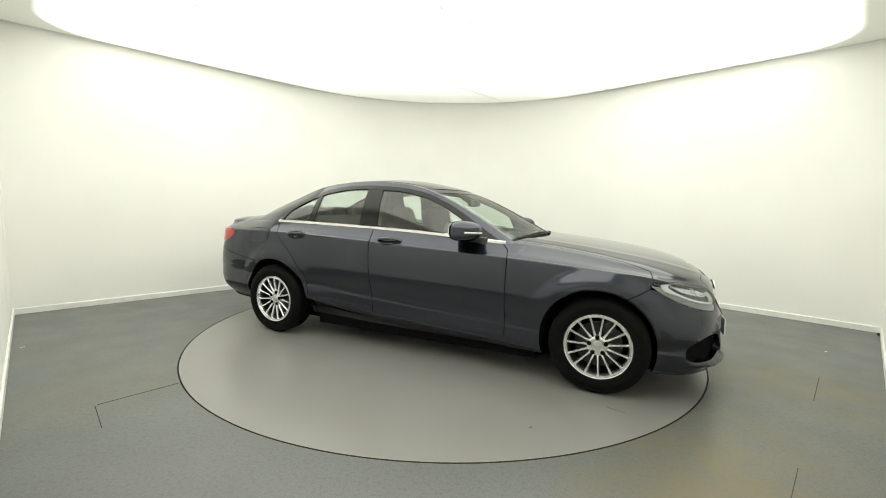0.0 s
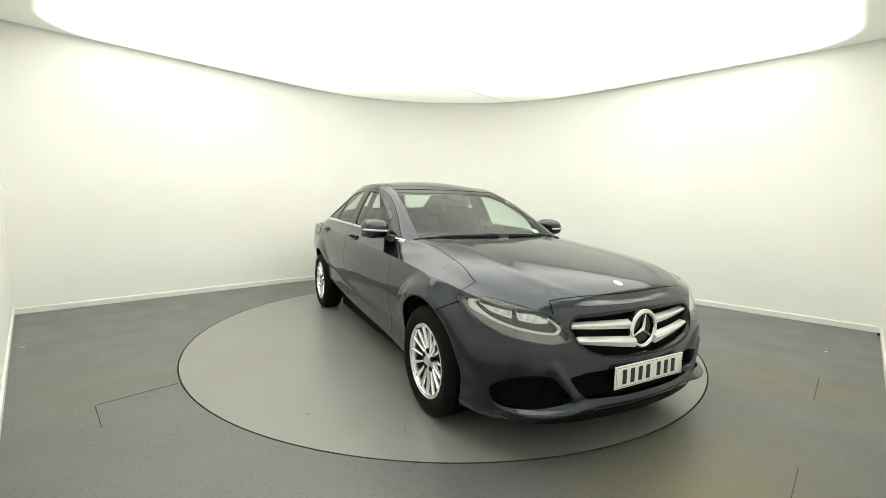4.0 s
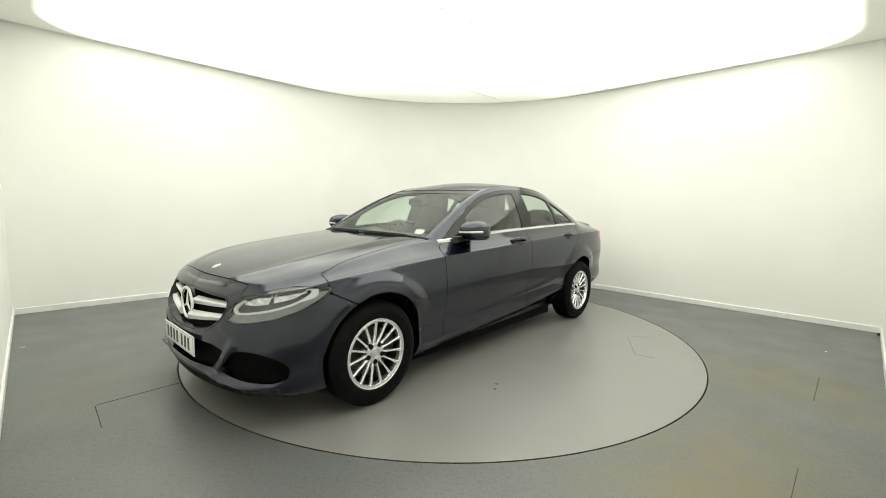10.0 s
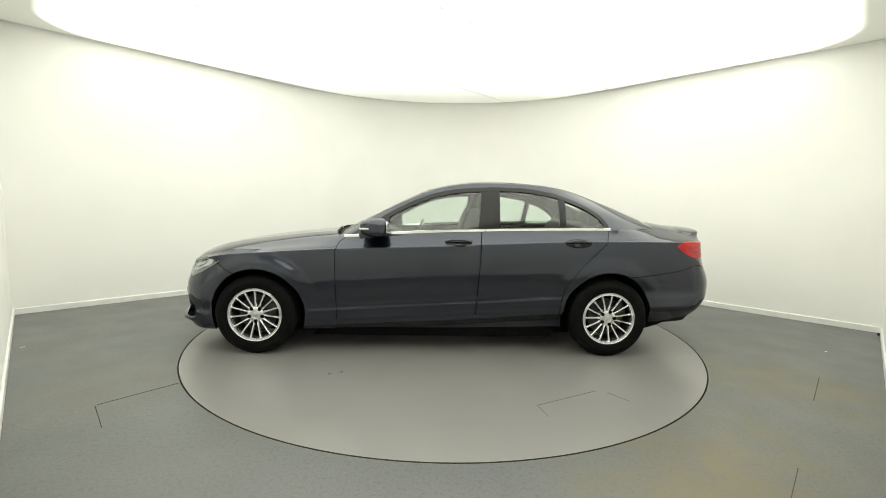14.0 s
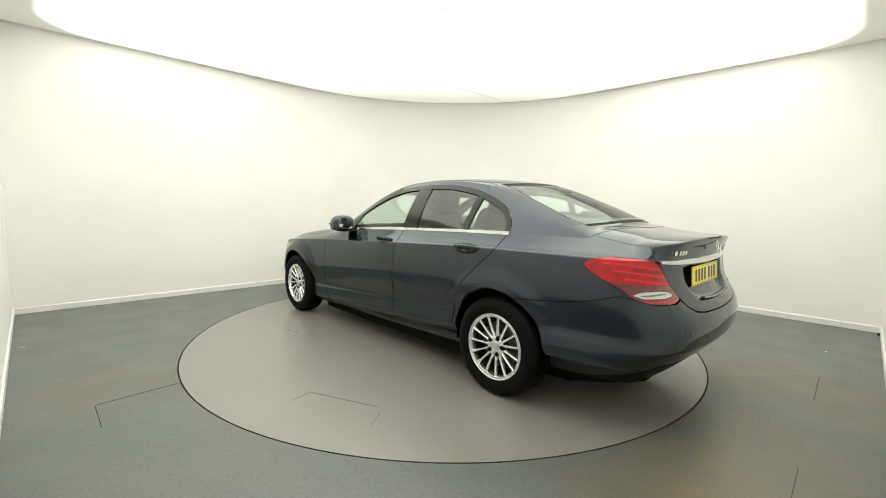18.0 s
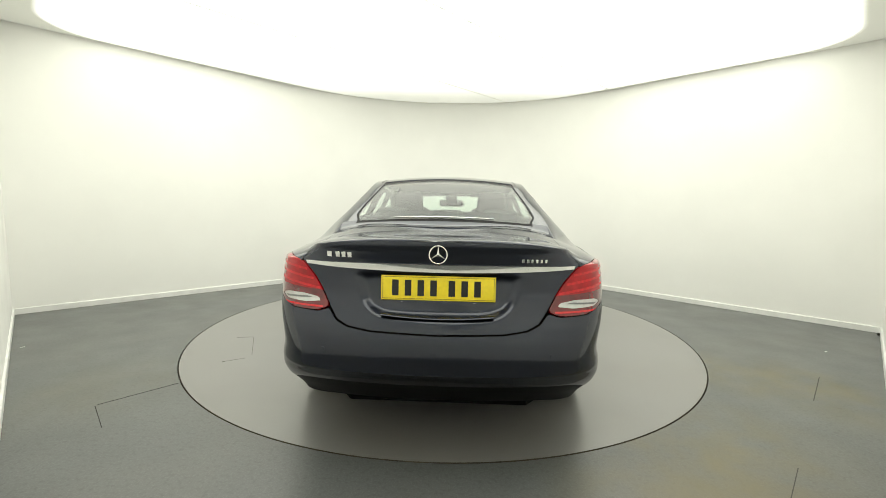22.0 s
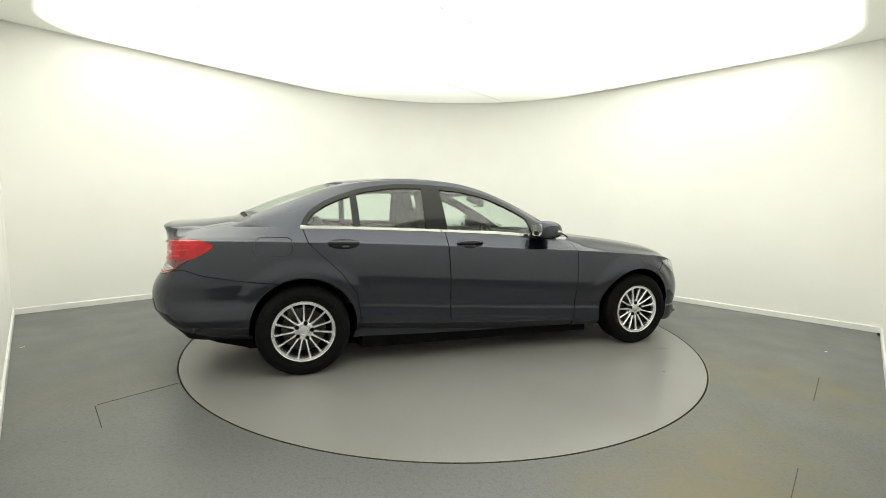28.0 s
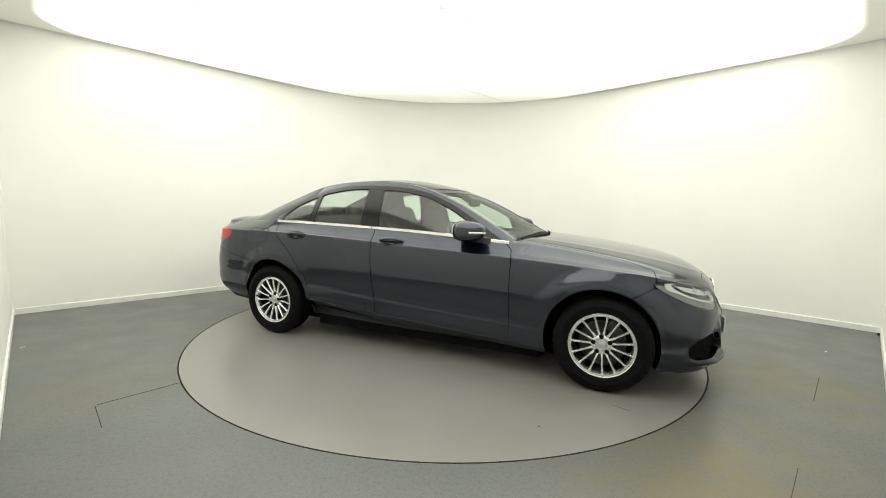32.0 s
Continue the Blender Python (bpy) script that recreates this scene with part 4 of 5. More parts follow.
def build_wheels():
    """Silver fifteen-spoke alloy wheels; each is built about the y axis, its face to +y."""
    first = new("wheel")
    first.parent = car
    tyre_r = .316
    prof = [(.205, -.095), (.215, -.103), (.250, -.108), (.285, -.104), (.303, -.092), (.3125, -.078)]
    tread = []
    for y in (-.066, -.048, -.028, 0, .028, .048, .066):
        tread += [(tyre_r, y - .009), (tyre_r, y + .006), (tyre_r - .007, y + .0065), (tyre_r - .007, y + .0105)]
    prof = prof + tread[:-2] + [(.3125, .078), (.303, .092), (.285, .104), (.262, .108), (.258, .1085), (.256, .1075), (.240, .1075), (.220, .103), (.2135, .095), (.208, .08)]
    part("tyre", lathe(prof, 72), RUBBER, first, "black rubber tyre")
    rim = part("rim", lathe([(.2075, .080), (.2145, .088), (.2155, .0950), (.2115, .0975), (.2065, .0955), (.2045, .0885), (.2010, .0880), (.1995, .0930), (.1925, .0930), (.1900, .0880), (.1880, .070), (.1865, .060)], 96), ALLOY, first, "silver alloy wheel rim")
    part("rim_barrel", lathe([(.1865, .062), (.184, -.02), (.192, -.09), (.207, -.10)], 64), BARREL, first, "dull grey inner rim barrel")
    n = 15
    for i in range(n):
        a = 2 * math.pi * i / n + math.pi / 2
        bm = bmesh.new()
        rows = []
        for r, w, y, d in ((.040, .0100, .070, .030), (.060, .0080, .074, .028), (.10, .0066, .080, .024), (.15, .0072, .086, .020), (.185, .0082, .0905, .016), (.199, .0095, .0925, .012)):
            rows.append([bm.verts.new((r, yy, ww)) for yy, ww in ((y - d, -w * 1.2), (y - .004, -w), (y, -w * .55), (y, w * .55), (y - .004, w), (y - d, w * 1.2))])
        for p, q in zip(rows, rows[1:]):
            for j in range(6):
                bm.faces.new((p[j], p[(j + 1) % 6], q[(j + 1) % 6], q[j]))
        bm.faces.new(rows[0]), bm.faces.new(rows[-1])
        part("spoke", bm, ALLOY, rim, at=Matrix.Rotation(-a, 4, "Y"))
    part("hub", lathe([(.0, .073), (.030, .074), (.054, .0765), (.064, .073), (.068, .060), (.070, .020), (.0, .020)], 40), ALLOY, rim)
    part("hub_cap", lathe([(.0, .0835), (.020, .083), (.0225, .0815), (.025, .084), (.0285, .084), (.031, .080), (.031, .060)], 32), SATIN, rim, "round silver hub cap")
    # shallow black cups on the hub: the dark of the bolt holes is in their colour
    for i in range(5):
        a = 2 * math.pi * (i + .5) / 5 + math.pi / 2
        hole = part("bolt_shade_cup", lathe([(.0, .0770), (.0110, .0770), (.0128, .0795), (.0145, .0788), (.0150, .05)], 16), BLACK, rim, at=pose(.054 * math.cos(a), 0, .054 * math.sin(a)))
    part("brake_disc", lathe([(.0, .012), (.085, .014), (.088, .020), (.150, .020), (.151, .010), (.0, .008)], 48), STEEL, first, "dull steel brake disc")
    part("brake_caliper", box(.075, .050, .13, .012, Matrix.Translation((-.125, .030, .03))), STEEL, first)
    part("valve", lathe([(.0, .11), (.003, .11), (.0035, .085), (.0, .085)], 8), BLACK, first, at=Matrix.Rotation(radians(258), 4, "Y") @ Matrix.Translation((.186, 0, 0)))
    hub_f, hub_r = .793, .785
    first.matrix_basis = pose(1.42, hub_f, tyre_r)
    for x, y, side, spin in ((1.42, -hub_f, -1, 40), (-1.42, hub_r, 1, 17), (-1.42, -hub_r, -1, 96)):
        m = pose(x, y, tyre_r) @ (pose(0, 0, 0, 0, 0, 180) if side < 0 else Matrix()) @ Matrix.Rotation(radians(spin), 4, "Y")
        copy_thing(first, m)
    for c, y0, y1 in ((ARCH_F, .50, .835), (ARCH_R, .50, .835)):
        for side in (1, -1):
            bm = bmesh.new()
            k, rings = 24, []
            for y in (y0, y1):
                rings.append([bm.verts.new((c[0] + (c[2] + .002) * math.cos(t), side * y, c[1] + (c[2] + .002) * math.sin(t))) for t in (math.pi * (1.05 - 1.10 * i / k) for i in range(k + 1))])
            for i in range(k):
                bm.faces.new((rings[0][i], rings[0][i + 1], rings[1][i + 1], rings[1][i]))
            bm.faces.new(rings[0])
            part("wheel_arch_liner", bm, WELL, car, "dark wheel arch liner")
    # floor pan: narrow beside the wheels, wide between the sills and under the bumpers, rising at both ends
    xs = (2.06, 1.96, 1.84, 1.80, 1.03, .99, -1.00, -1.04, -1.80, -1.84, -2.03, -2.20)
    wide = (.30, .50, .60, .60, .60, .73, .73, .60, .60, .58, .52, .44)
    rise = (.19, .165, .14, .125, .118, .116, .116, .118, .135, .145, .175, .22)
    bm, rows = bmesh.new(), []
    for x, y, z in zip(xs, wide, rise):
        rows.append([bm.verts.new((x, j, k)) for j, k in ((-y, z + .09), (-y, z), (y, z), (y, z + .09))])
    for p, q in zip(rows, rows[1:]):
        for j in range(4):
            bm.faces.new((p[j], p[(j + 1) % 4], q[(j + 1) % 4], q[j]))
    bm.faces.new(rows[0]), bm.faces.new(rows[-1])
    part("underbody", bm, WELL, car, "dark underbody tray")


build_wheels()



# ---------------------------------------------------------------- lamps, grille, trim


def skin_frame(s, z, side=1):
    """A pose on the lower skin: x along it towards the tail, z out of it."""
    e = 1e-3
    p = skin(np.array([s, s + e, s]), np.array([z, z, z + e])) * np.array((1, side, 1))
    x = Vector(p[1] - p[0]).normalized()
    up = Vector(p[2] - p[0]).normalized()
    n = x.cross(up).normalized()
    if n.dot(Vector((p[0][0] * .2, p[0][1], 0))) < 0:
        n = -n
    y = n.cross(x)
    m = Matrix((x, y, n)).transposed().to_4x4()
    m.translation = p[0]
    return m


def halves():
    return ((lambda c: c), (lambda c: c.mirrored()))


def ring(radius, section, n=40):
    return lathe([(radius + section * math.cos(t), section * .8 * math.sin(t)) for t in (2 * math.pi * i / 10 for i in range(11))], n)


def emblem(parent, size, m, label="round chrome emblem", heavy=.075):
    """A chrome ring with three tapering arms, its face to +y."""
    holder = part("emblem", ring(size * (1 - heavy), size * heavy), CHROME, parent, label, at=m)
    for k in range(3):
        bm = bmesh.new()
        tip, base = bm.verts.new((0, .002, size * .92)), [bm.verts.new(v) for v in ((-size * .15, 0, -size * .09), (0, size * .09, 0), (size * .15, 0, -size * .09), (0, -size * .05, 0))]
        for a, b in zip(base, base[1:] + base[:1]):
            bm.faces.new((a, b, tip))
        bm.faces.new(base)
        part("emblem_arm", bm, CHROME, holder, smooth=False, at=Matrix.Rotation(radians(120 * k), 4, "Y"))
    return holder


def plate(name, material, m, label):
    """A number plate whose marks are plain bars."""
    p = part(name, prism([(-.26, -.056), (.26, -.056), (.26, .056), (-.26, .056)], .006, None, .002), material, car, label, at=m)
    p_in = [(-.253, -.049), (.253, -.049), (.253, .049), (-.253, .049)]
    for a, b in zip(p_in, p_in[1:] + p_in[:1]):
        cx, cy, lx, ly = (a[0] + b[0]) / 2, (a[1] + b[1]) / 2, abs(a[0] - b[0]), abs(a[1] - b[1])
        part("plate_line", box(max(lx, .0015), max(ly, .0015), .0006), INK, p, at=pose(cx, cy, .0062), smooth=False)
    for i, x in enumerate((-.195, -.137, -.079, -.021, .062, .120, .178)):
        part("plate_bar", box(.030, .072, .0012, .0004, segs=1), INK, p, at=pose(x, 0, .0064), smooth=False)


def build_front():
    front = LOWER.cut(lambda x, y, z, s, w: s - 1.3)
    for f in halves():
        lamp = new("headlamp")
        lamp.parent = car
        tagged(lamp, "swept-back clear headlamp with chrome reflector")
        base = front.cut(inside(HEADLAMP, .002))
        f(base.shifted(-.040)).make("housing", LAMPDARK, lamp, "dark lamp housing", 0)
        rim = base.cut(lambda x, y, z, s, w: -.005 - poly_sd(s, z, HEADLAMP))
        f(rim.shifted(-.006)).make("bezel", GLOSS, lamp, "", .05)
        under = base.cut(inside(HEADLAMP, -.005)).cut(lambda x, y, z, s, w: z - np.interp(s, CAVITY_TOP[0], CAVITY_TOP[1]) + .03)
        f(under.cut(outside(CAVITY, .012)).shifted(-.016)).make("indicator_strip", LAMPPALE, lamp, "pale lower indicator strip", .02)
        wide = lambda s: .011 + .032 * ease(.93, 1.08, s)
        torch = base.cut(inside(HEADLAMP, -.006)).cut(outside(CAVITY)).cut(lambda x, y, z, s, w: poly_sd(s, z, CAVITY) - wide(s))
        torch = torch.cut(lambda x, y, z, s, w: np.where((s > .62) & (s < .95), z - np.interp(s, CAVITY_TOP[0], CAVITY_TOP[1]) + .02, -1))
        f(torch.shifted(-.010)).make("light_guide", LIGHTGUIDE, lamp, "white light guide strip", .02)
        for poly, deep in (([(.580, .664), (.65, .664), (.745, .676), (.775, .765), (.70, .745), (.58, .70)], .028), ([(.778, .680), (.90, .704), (.985, .742), (.985, .78), (.79, .77)], .024)):
            cup = base.cut(inside(poly))
            f(cup.shifted(-deep)).make("reflector", LAMPWHITE, lamp, "chrome reflector", .012)
            f(cup.cut(lambda x, y, z, s, w: -.006 - poly_sd(s, z, poly)).shifted(.003 - deep)).make("reflector_rim", LIGHTGUIDE, lamp, "bright reflector edge", .006)
        f(base.shifted(-.001)).make("lens", LENS, lamp, "clear plastic lens", .006)
    # grille: black backing, twin pale bars each side, round emblem
    grille = new("grille")
    grille.parent = car
    tagged(grille, "black radiator grille with two broad silver bars")
    back = front.cut(inside(GRILLE, .012))
    back.shifted(-.075).whole().make("grille_backing", BLACK, grille, "", 0)
    band = front.cut(inside(GRILLE, .001)).cut(lambda x, y, z, s, w: -.013 - poly_sd(s, z, GRILLE))
    band.shifted(-.002).whole().make("grille_frame", GLOSS, grille, "gloss black frame", .06)
    rim_s = np.array([.475, .462, .44, .41, .37, .32, .26, .19, .11, .04])
    rim_z = np.array([.625, .590, .560, .536, .515, .499, .487, .479, .474, .472])
    rim = [Vector(skin(s, z)) for s, z in zip(rim_s, rim_z)]
    rim = rim + [Vector((p.x, -p.y, p.z)) for p in rim[::-1]]
    part("grille_beading", tube(rim, .0035, 6), PAINT, grille, "thin painted beading")
    for side in (1, -1):
        for z0, z1, h0, h1, y1 in ((.624, .642, .023, .0135, .455), (.540, .574, .0265, .0155, .418)):
            bm = bmesh.new()
            rows = []
            for i in range(15):
                k = i / 14
                y = .075 + (y1 - .075) * k
                z, h = z0 + (z1 - z0) * k, h0 + (h1 - h0) * k
                x = float(skin(y * 1.01, z)[0]) - .026 - .008 * k
                if i == 14:
                    h *= .45
                rows.append([bm.verts.new((x + dx, side * y, z + dz)) for dx, dz in ((.012, h * .55), (.018, 0), (.010, -h), (-.02, -h * .9), (-.03, h * .2), (-.012, h))])
            for a, b in zip(rows, rows[1:]):
                for j in range(6):
                    bm.faces.new((a[j], a[(j + 1) % 6], b[(j + 1) % 6], b[j]))
            bm.faces.new(rows[0]), bm.faces.new(rows[-1])
            part("grille_bar", bm, SILVER, grille, "broad silver grille bar")
    for i in range(11):
        z = .478 + .0205 * i
        half = .47 if z > .56 else .47 * math.sqrt(max(0, 1 - ((.56 - z) / .098)**2))
        if half > .05:
            pts = [(float(skin(abs(y) * 1.01, z)[0]) - .062, y, z) for y in np.linspace(-half, half, 15)]
            part("grille_slat", tube(pts, .0028, 5), BLACK, grille)
    part("emblem_plate", lathe([(0, .004), (.090, .004), (.096, -.002), (.096, -.03), (0, -.03)], 40), GLOSS, car, "", at=pose(2.142, 0, .594, 0, -8, -90))
    emblem(car, .103, pose(2.154, 0, .594, 0, -8, -90), "large silver ring emblem with three arms", .125)
    # bonnet roundel
    z = float(nose_mid(1.985))
    part("bonnet_badge", lathe([(0, .004), (.022, .0035), (.026, .002), (.028, -.002)], 28), CHROME, car, "small round silver badge", at=pose(1.985, 0, z - .001) @ Matrix.Rotation(radians(22), 4, "Y") @ Matrix.Rotation(radians(90), 4, "X"))
    # lower intakes
    low = front.cut(inside(INTAKE, .012))
    low.shifted(-.07).whole().make("intake_backing", BLACK, car, "black lower intake mesh", 0)
    for f in halves():
        f(front.cut(inside(SIDE_INTAKE, .010)).shifted(-.055)).make("side_intake_backing", BLACK, car, "", 0)
    for i in range(4):
        z = .312 + .03 * i
        pts = [(float(skin(abs(y), z)[0]) - .05, y, z) for y in np.linspace(-.40, .40, 13)]
        part("intake_slat", tube(pts, .004, 5), BLACK, car)
    lip = front.cut(lambda x, y, z, s, w: z - .228 + .16 * np.clip(s - .30, 0, 1)).cut(lambda x, y, z, s, w: s - 1.0)
    lip.shifted(.003).whole().make("front_splitter", BLACK, car, "black lower front splitter", .03)
    plate("front_number_plate", WHITE_PLATE, pose(2.205, 0, .394) @ Matrix(((0, 0, 1, 0), (1, 0, 0, 0), (0, 1, 0, 0), (0, 0, 0, 1))), "white number plate with black bars")


def build_rear():
    back = LOWER.cut(lambda x, y, z, s, w: 4.4 - s)
    clear = [(5.06, .768), (5.12, .783), (5.25, .784), (5.345, .773), (5.375, .757), (5.28, .748), (5.13, .750)]
    for f in halves():
        lamp = new("tail_lamp")
        lamp.parent = car
        tagged(lamp, "red wraparound tail lamp with a clear lower strip")
        base = back.cut(inside(TAIL, .001))
        f(base.cut(outside(clear)).cut(lambda x, y, z, s, w: .812 + .06 * np.clip(5.2 - s, -.25, .4) - z).shifted(.001)).make("lens", RED, lamp, "glossy red lens", .02)
        f(base.cut(outside(clear)).cut(lambda x, y, z, s, w: z - .812 - .06 * np.clip(5.2 - s, -.25, .4)).shifted(.001)).make("lower_lens", REDDEEP, lamp, "dark red lens", .02)
        f(base.cut(inside(clear)).shifted(-.002)).make("reversing_lens", CLEAR, lamp, "clear ribbed lens", .02)
        f(base.cut(inside(clear, -.008)).cut(lambda x, y, z, s, w: z - .770 - .05 * (s - 5.2)).cut(lambda x, y, z, s, w: .762 + .05 * (s - 5.2) - z).shifted(.001)).make("lens_rib", LAMPGREY, lamp, "", .002)
        f(base.cut(lambda x, y, z, s, w: z - .737).cut(lambda x, y, z, s, w: .729 - z).cut(lambda x, y, z, s, w: np.maximum(5.12 - s, s - 5.39)).shifted(.0025)).make("lower_light_band", REDBRIGHT, lamp, "brighter red band", .002)
        for k in range(3):
            line = lambda s: .922 - .036 * k - .13 * np.maximum(0, s - 4.98)**1.2
            f(base.cut(lambda x, y, z, s, w: z - line(s) - .0055).cut(lambda x, y, z, s, w: np.maximum(line(s) - .0055 - z, .80 - z)).cut(lambda x, y, z, s, w: np.maximum(4.90 + .06 * k - s, s - 5.25 - .05 * k)).shifted(.0025)).make("light_band", REDBRIGHT, lamp, "brighter red band", .002)
    boot = back.cut(inside(BOOT))
    strip_z = lambda x, y, z, s, w: .903 + .018 * ((5.93 - s) / .6)**2 - z
    boot.cut(strip_z).cut(lambda x, y, z, s, w: z - .938).cut(lambda x, y, z, s, w: 5.252 + .5 * (.938 - z) - s).shifted(.009).whole().make("boot_trim_strip", CHROME, car, "broad chrome strip across the boot", .012)
    lowtrim = [(float(skin(5.931 - abs(y), .705)[0]) + .003, y, .705 + .008 * (abs(y) / .2)**2) for y in np.linspace(-.25, .25, 17)]
    part("boot_handle", tube(lowtrim, .007, 8, flat=(.014, .006)), PAINT, car, "painted boot handle edge")
    zc = .828
    xs = float(skin(5.93, zc)[0]) + .022
    plate("rear_number_plate", YELLOW_PLATE, pose(xs - .006, 0, zc) @ Matrix.Rotation(radians(4), 4, "Y") @ Matrix(((0, 0, -1, 0), (-1, 0, 0, 0), (0, 1, 0, 0), (0, 0, 0, 1))), "yellow number plate with black bars")
    part("plate_lamp_bar", box(.016, .34, .006, .002, Matrix.Translation((xs - .004, 0, zc - .064))), SATIN, car)
    emblem(car, .042, pose(float(skin(5.93, .985)[0]) - .030, 0, .988, 0, 0, 90) @ pose(0, 0, 0, 10), "round chrome boot emblem")
    # model badges as plain raised blocks
    for ys, z, w, h in ((((.53, .50), (.482, .455), (.450, .425), (.420, .395)), .974, .020, .026), (((-.372, -.39), (-.395, -.412), (-.417, -.43), (-.44, -.453), (-.463, -.476), (-.486, -.50)), .962, .013, .017)):
        for y0, y1 in ys:
            y = (y0 + y1) / 2
            m = skin_frame(5.93 - abs(y) * 1.01, z, 1 if y > 0 else -1)
            part("badge_block", box(abs(y0 - y1) * .8, h, .004, .001, segs=1), CHROME, car, at=m @ pose(0, 0, .002))
    for u in np.linspace(-.50, .50, 3):
        part("parking_sensor", lathe([(0, .002), (.009, .0015), (.011, -.002)], 16), PAINT, car, at=skin_frame(5.93 - abs(u), .56, 1 if u >= 0 else -1) @ pose(0, 0, 0, 90))
    # rear window foot trim
    side_y = float(rail(2.845)[1])
    pts = [tuple(crown(np.array([2.845]), np.array([1 - abs(y) / side_y]))[0] * (1, math.copysign(1, y), 1) + np.array((-.003, 0, .003))) for y in np.linspace(-.28, .28, 17)]
    part("rear_window_trim", tube(pts, .005, 6), SATIN, car, "pale strip at the foot of the rear window")


def build_sides():
    for side in (1, -1):
        tag = "left" if side > 0 else "right"
        # bright strip along the waist, in three lengths
        for x0, x1, owner in ((.745, -.405, DOORS["front", tag]), (-.412, -1.435, DOORS["rear", tag])):
            bm = bmesh.new()
            rows = []
            for x in np.linspace(x0, x1, 40):
                p = top_line(s_at(x))
                rows.append([bm.verts.new((x, side * (p[1] + dy), p[2] + dz)) for dy, dz in ((.006, -.016), (.0105, -.010), (.007, .008), (-.004, .012), (-.012, -.014))])
            for a, b in zip(rows, rows[1:]):
                for j in range(5):
                    bm.faces.new((a[j], a[(j + 1) % 5], b[(j + 1) % 5], b[j]))
            bm.faces.new(rows[0]), bm.faces.new(rows[-1])
            part("waist_trim", bm, CHROME, owner, "polished bright waist strip")
        for xc, zc, owner in ((-.185, .912, DOORS["front", tag]), (-1.147, .924, DOORS["rear", tag])):
            m = skin_frame(float(s_at(xc)), zc, side)
            # black oval set on the door; its colour stands in for the recess's shade
            scoop = bmesh.new()
            bmesh.ops.create_uvsphere(scoop, u_segments=28, v_segments=12, radius=1, matrix=Matrix.Diagonal((.112, .038, .012, 1)))
            part("handle_shade_oval", scoop, GLOSS, owner, "dark oval behind the handle, coloured as the recess's shade", at=m @ pose(0, 0, -.004))
            pts = [(-.105, 0, .004), (-.09, 0, .016), (-.05, .001, .028), (0, .001, .031), (.05, .001, .028), (.09, 0, .016), (.105, 0, .004)]
            flip = 1 if m.to_3x3().col[1].z > 0 else -1
            part("door_handle", tube(pts, .01, 12, flat=(.0115, .0075)), PAINT, owner, "painted pull handle", at=m @ pose(0, flip * .008, 0))
            part("handle_insert", box(.044, .016, .003, .001, segs=1), PAINT, owner, "", at=m @ pose(-.01, -flip * .017, .006))
        # door mirror
        owner = DOORS["front", tag]
        bm = bmesh.new()
        bmesh.ops.create_uvsphere(bm, u_segments=36, v_segments=20, radius=1)
        for v in bm.verts:
            x, y, z = v.co
            k = 1 - .16 * max(0, -y)
            front = .158 if x > 0 else .075
            sx = math.copysign(abs(x)**.8, x)
            v.co = Vector((sx * front * (1 - .28 * abs(y)**3), math.copysign(abs(y)**.75, y) * .100 + .02 * (-z), (math.copysign(abs(z)**.8, z) * .072) * k * (1 + .12 * y)))
        m = pose(.440, side * .866, 1.026)
        if side < 0:
            m = m @ Matrix.Diagonal((1, -1, 1, 1))
        flat = [v for v in bm.verts if v.co.x < -.058]
        for v in flat:
            v.co.x = -.058
        shell = part("door_mirror", bm, PAINT, owner, "painted door mirror", at=m)
        lowb = bmesh.new()
        bmesh.ops.create_uvsphere(lowb, u_segments=30, v_segments=14, radius=1)
        for v in lowb.verts:
            x, y, z = v.co
            v.co = Vector((math.copysign(abs(x)**.8, x) * (.146 if x > 0 else .066), math.copysign(abs(y)**.8, y) * .098, z * .050 - .028))
        part("mirror_base", lowb, GLOSS, owner, "black lower mirror housing", at=m)
        pts = [(.050 + .106 * math.cos(t), .107 * math.sin(t), -.012 + .004 * math.sin(t)) for t in np.linspace(-.55, 1.35, 16)]
        part("mirror_indicator", tube(pts, .008, 8, flat=(.007, .0075)), CLEAR, owner, "clear and silver indicator strip", at=m)
        part("mirror_glass", prism([(.080 * math.copysign(abs(math.cos(t))**.7, math.cos(t)) , .052 * math.copysign(abs(math.sin(t))**.7, math.sin(t))) for t in np.linspace(0, 2 * math.pi, 28)[:-1]], .003), MIRROR, owner, "mirror glass", at=m @ pose(-.0585, 0, 0) @ Matrix(((0, 0, -1, 0), (1, 0, 0, 0), (0, 1, 0, 0), (0, 0, 0, 1))))
        part("mirror_arm", tube([(.455, side * .79, .972), (.455, side * .85, .978), (.45, side * .90, .990)], .02, 10, flat=(.045, .016)), GLOSS, owner)
    # fuel flap outline on the right rear quarter
    flap = [(4.555, .895), (4.552, .940), (4.530, .965), (4.35, .968), (4.318, .955), (4.305, .905), (4.318, .862), (4.345, .848), (4.50, .842), (4.540, .855)]
    quarter = LOWER.cut(lambda x, y, z, s, w: np.maximum(4.2 - s, s - 4.7))
    quarter.cut(inside(flap, -.003)).shifted(.0015).mirrored().make("fuel_flap", PAINT, car, "painted fuel filler flap", .006)
    loop = [Vector(skin(a[0] + (b[0] - a[0]) * k, a[1] + (b[1] - a[1]) * k)) for a, b in zip(flap, flap[1:] + flap[:1]) for k in (0, .25, .5, .75)]
    part("fuel_flap_gap", tube([(p.x, -p.y - .0005, p.z) for p in loop], .0032, 6, closed=True), DARK, car, "dark joint round the fuel flap")
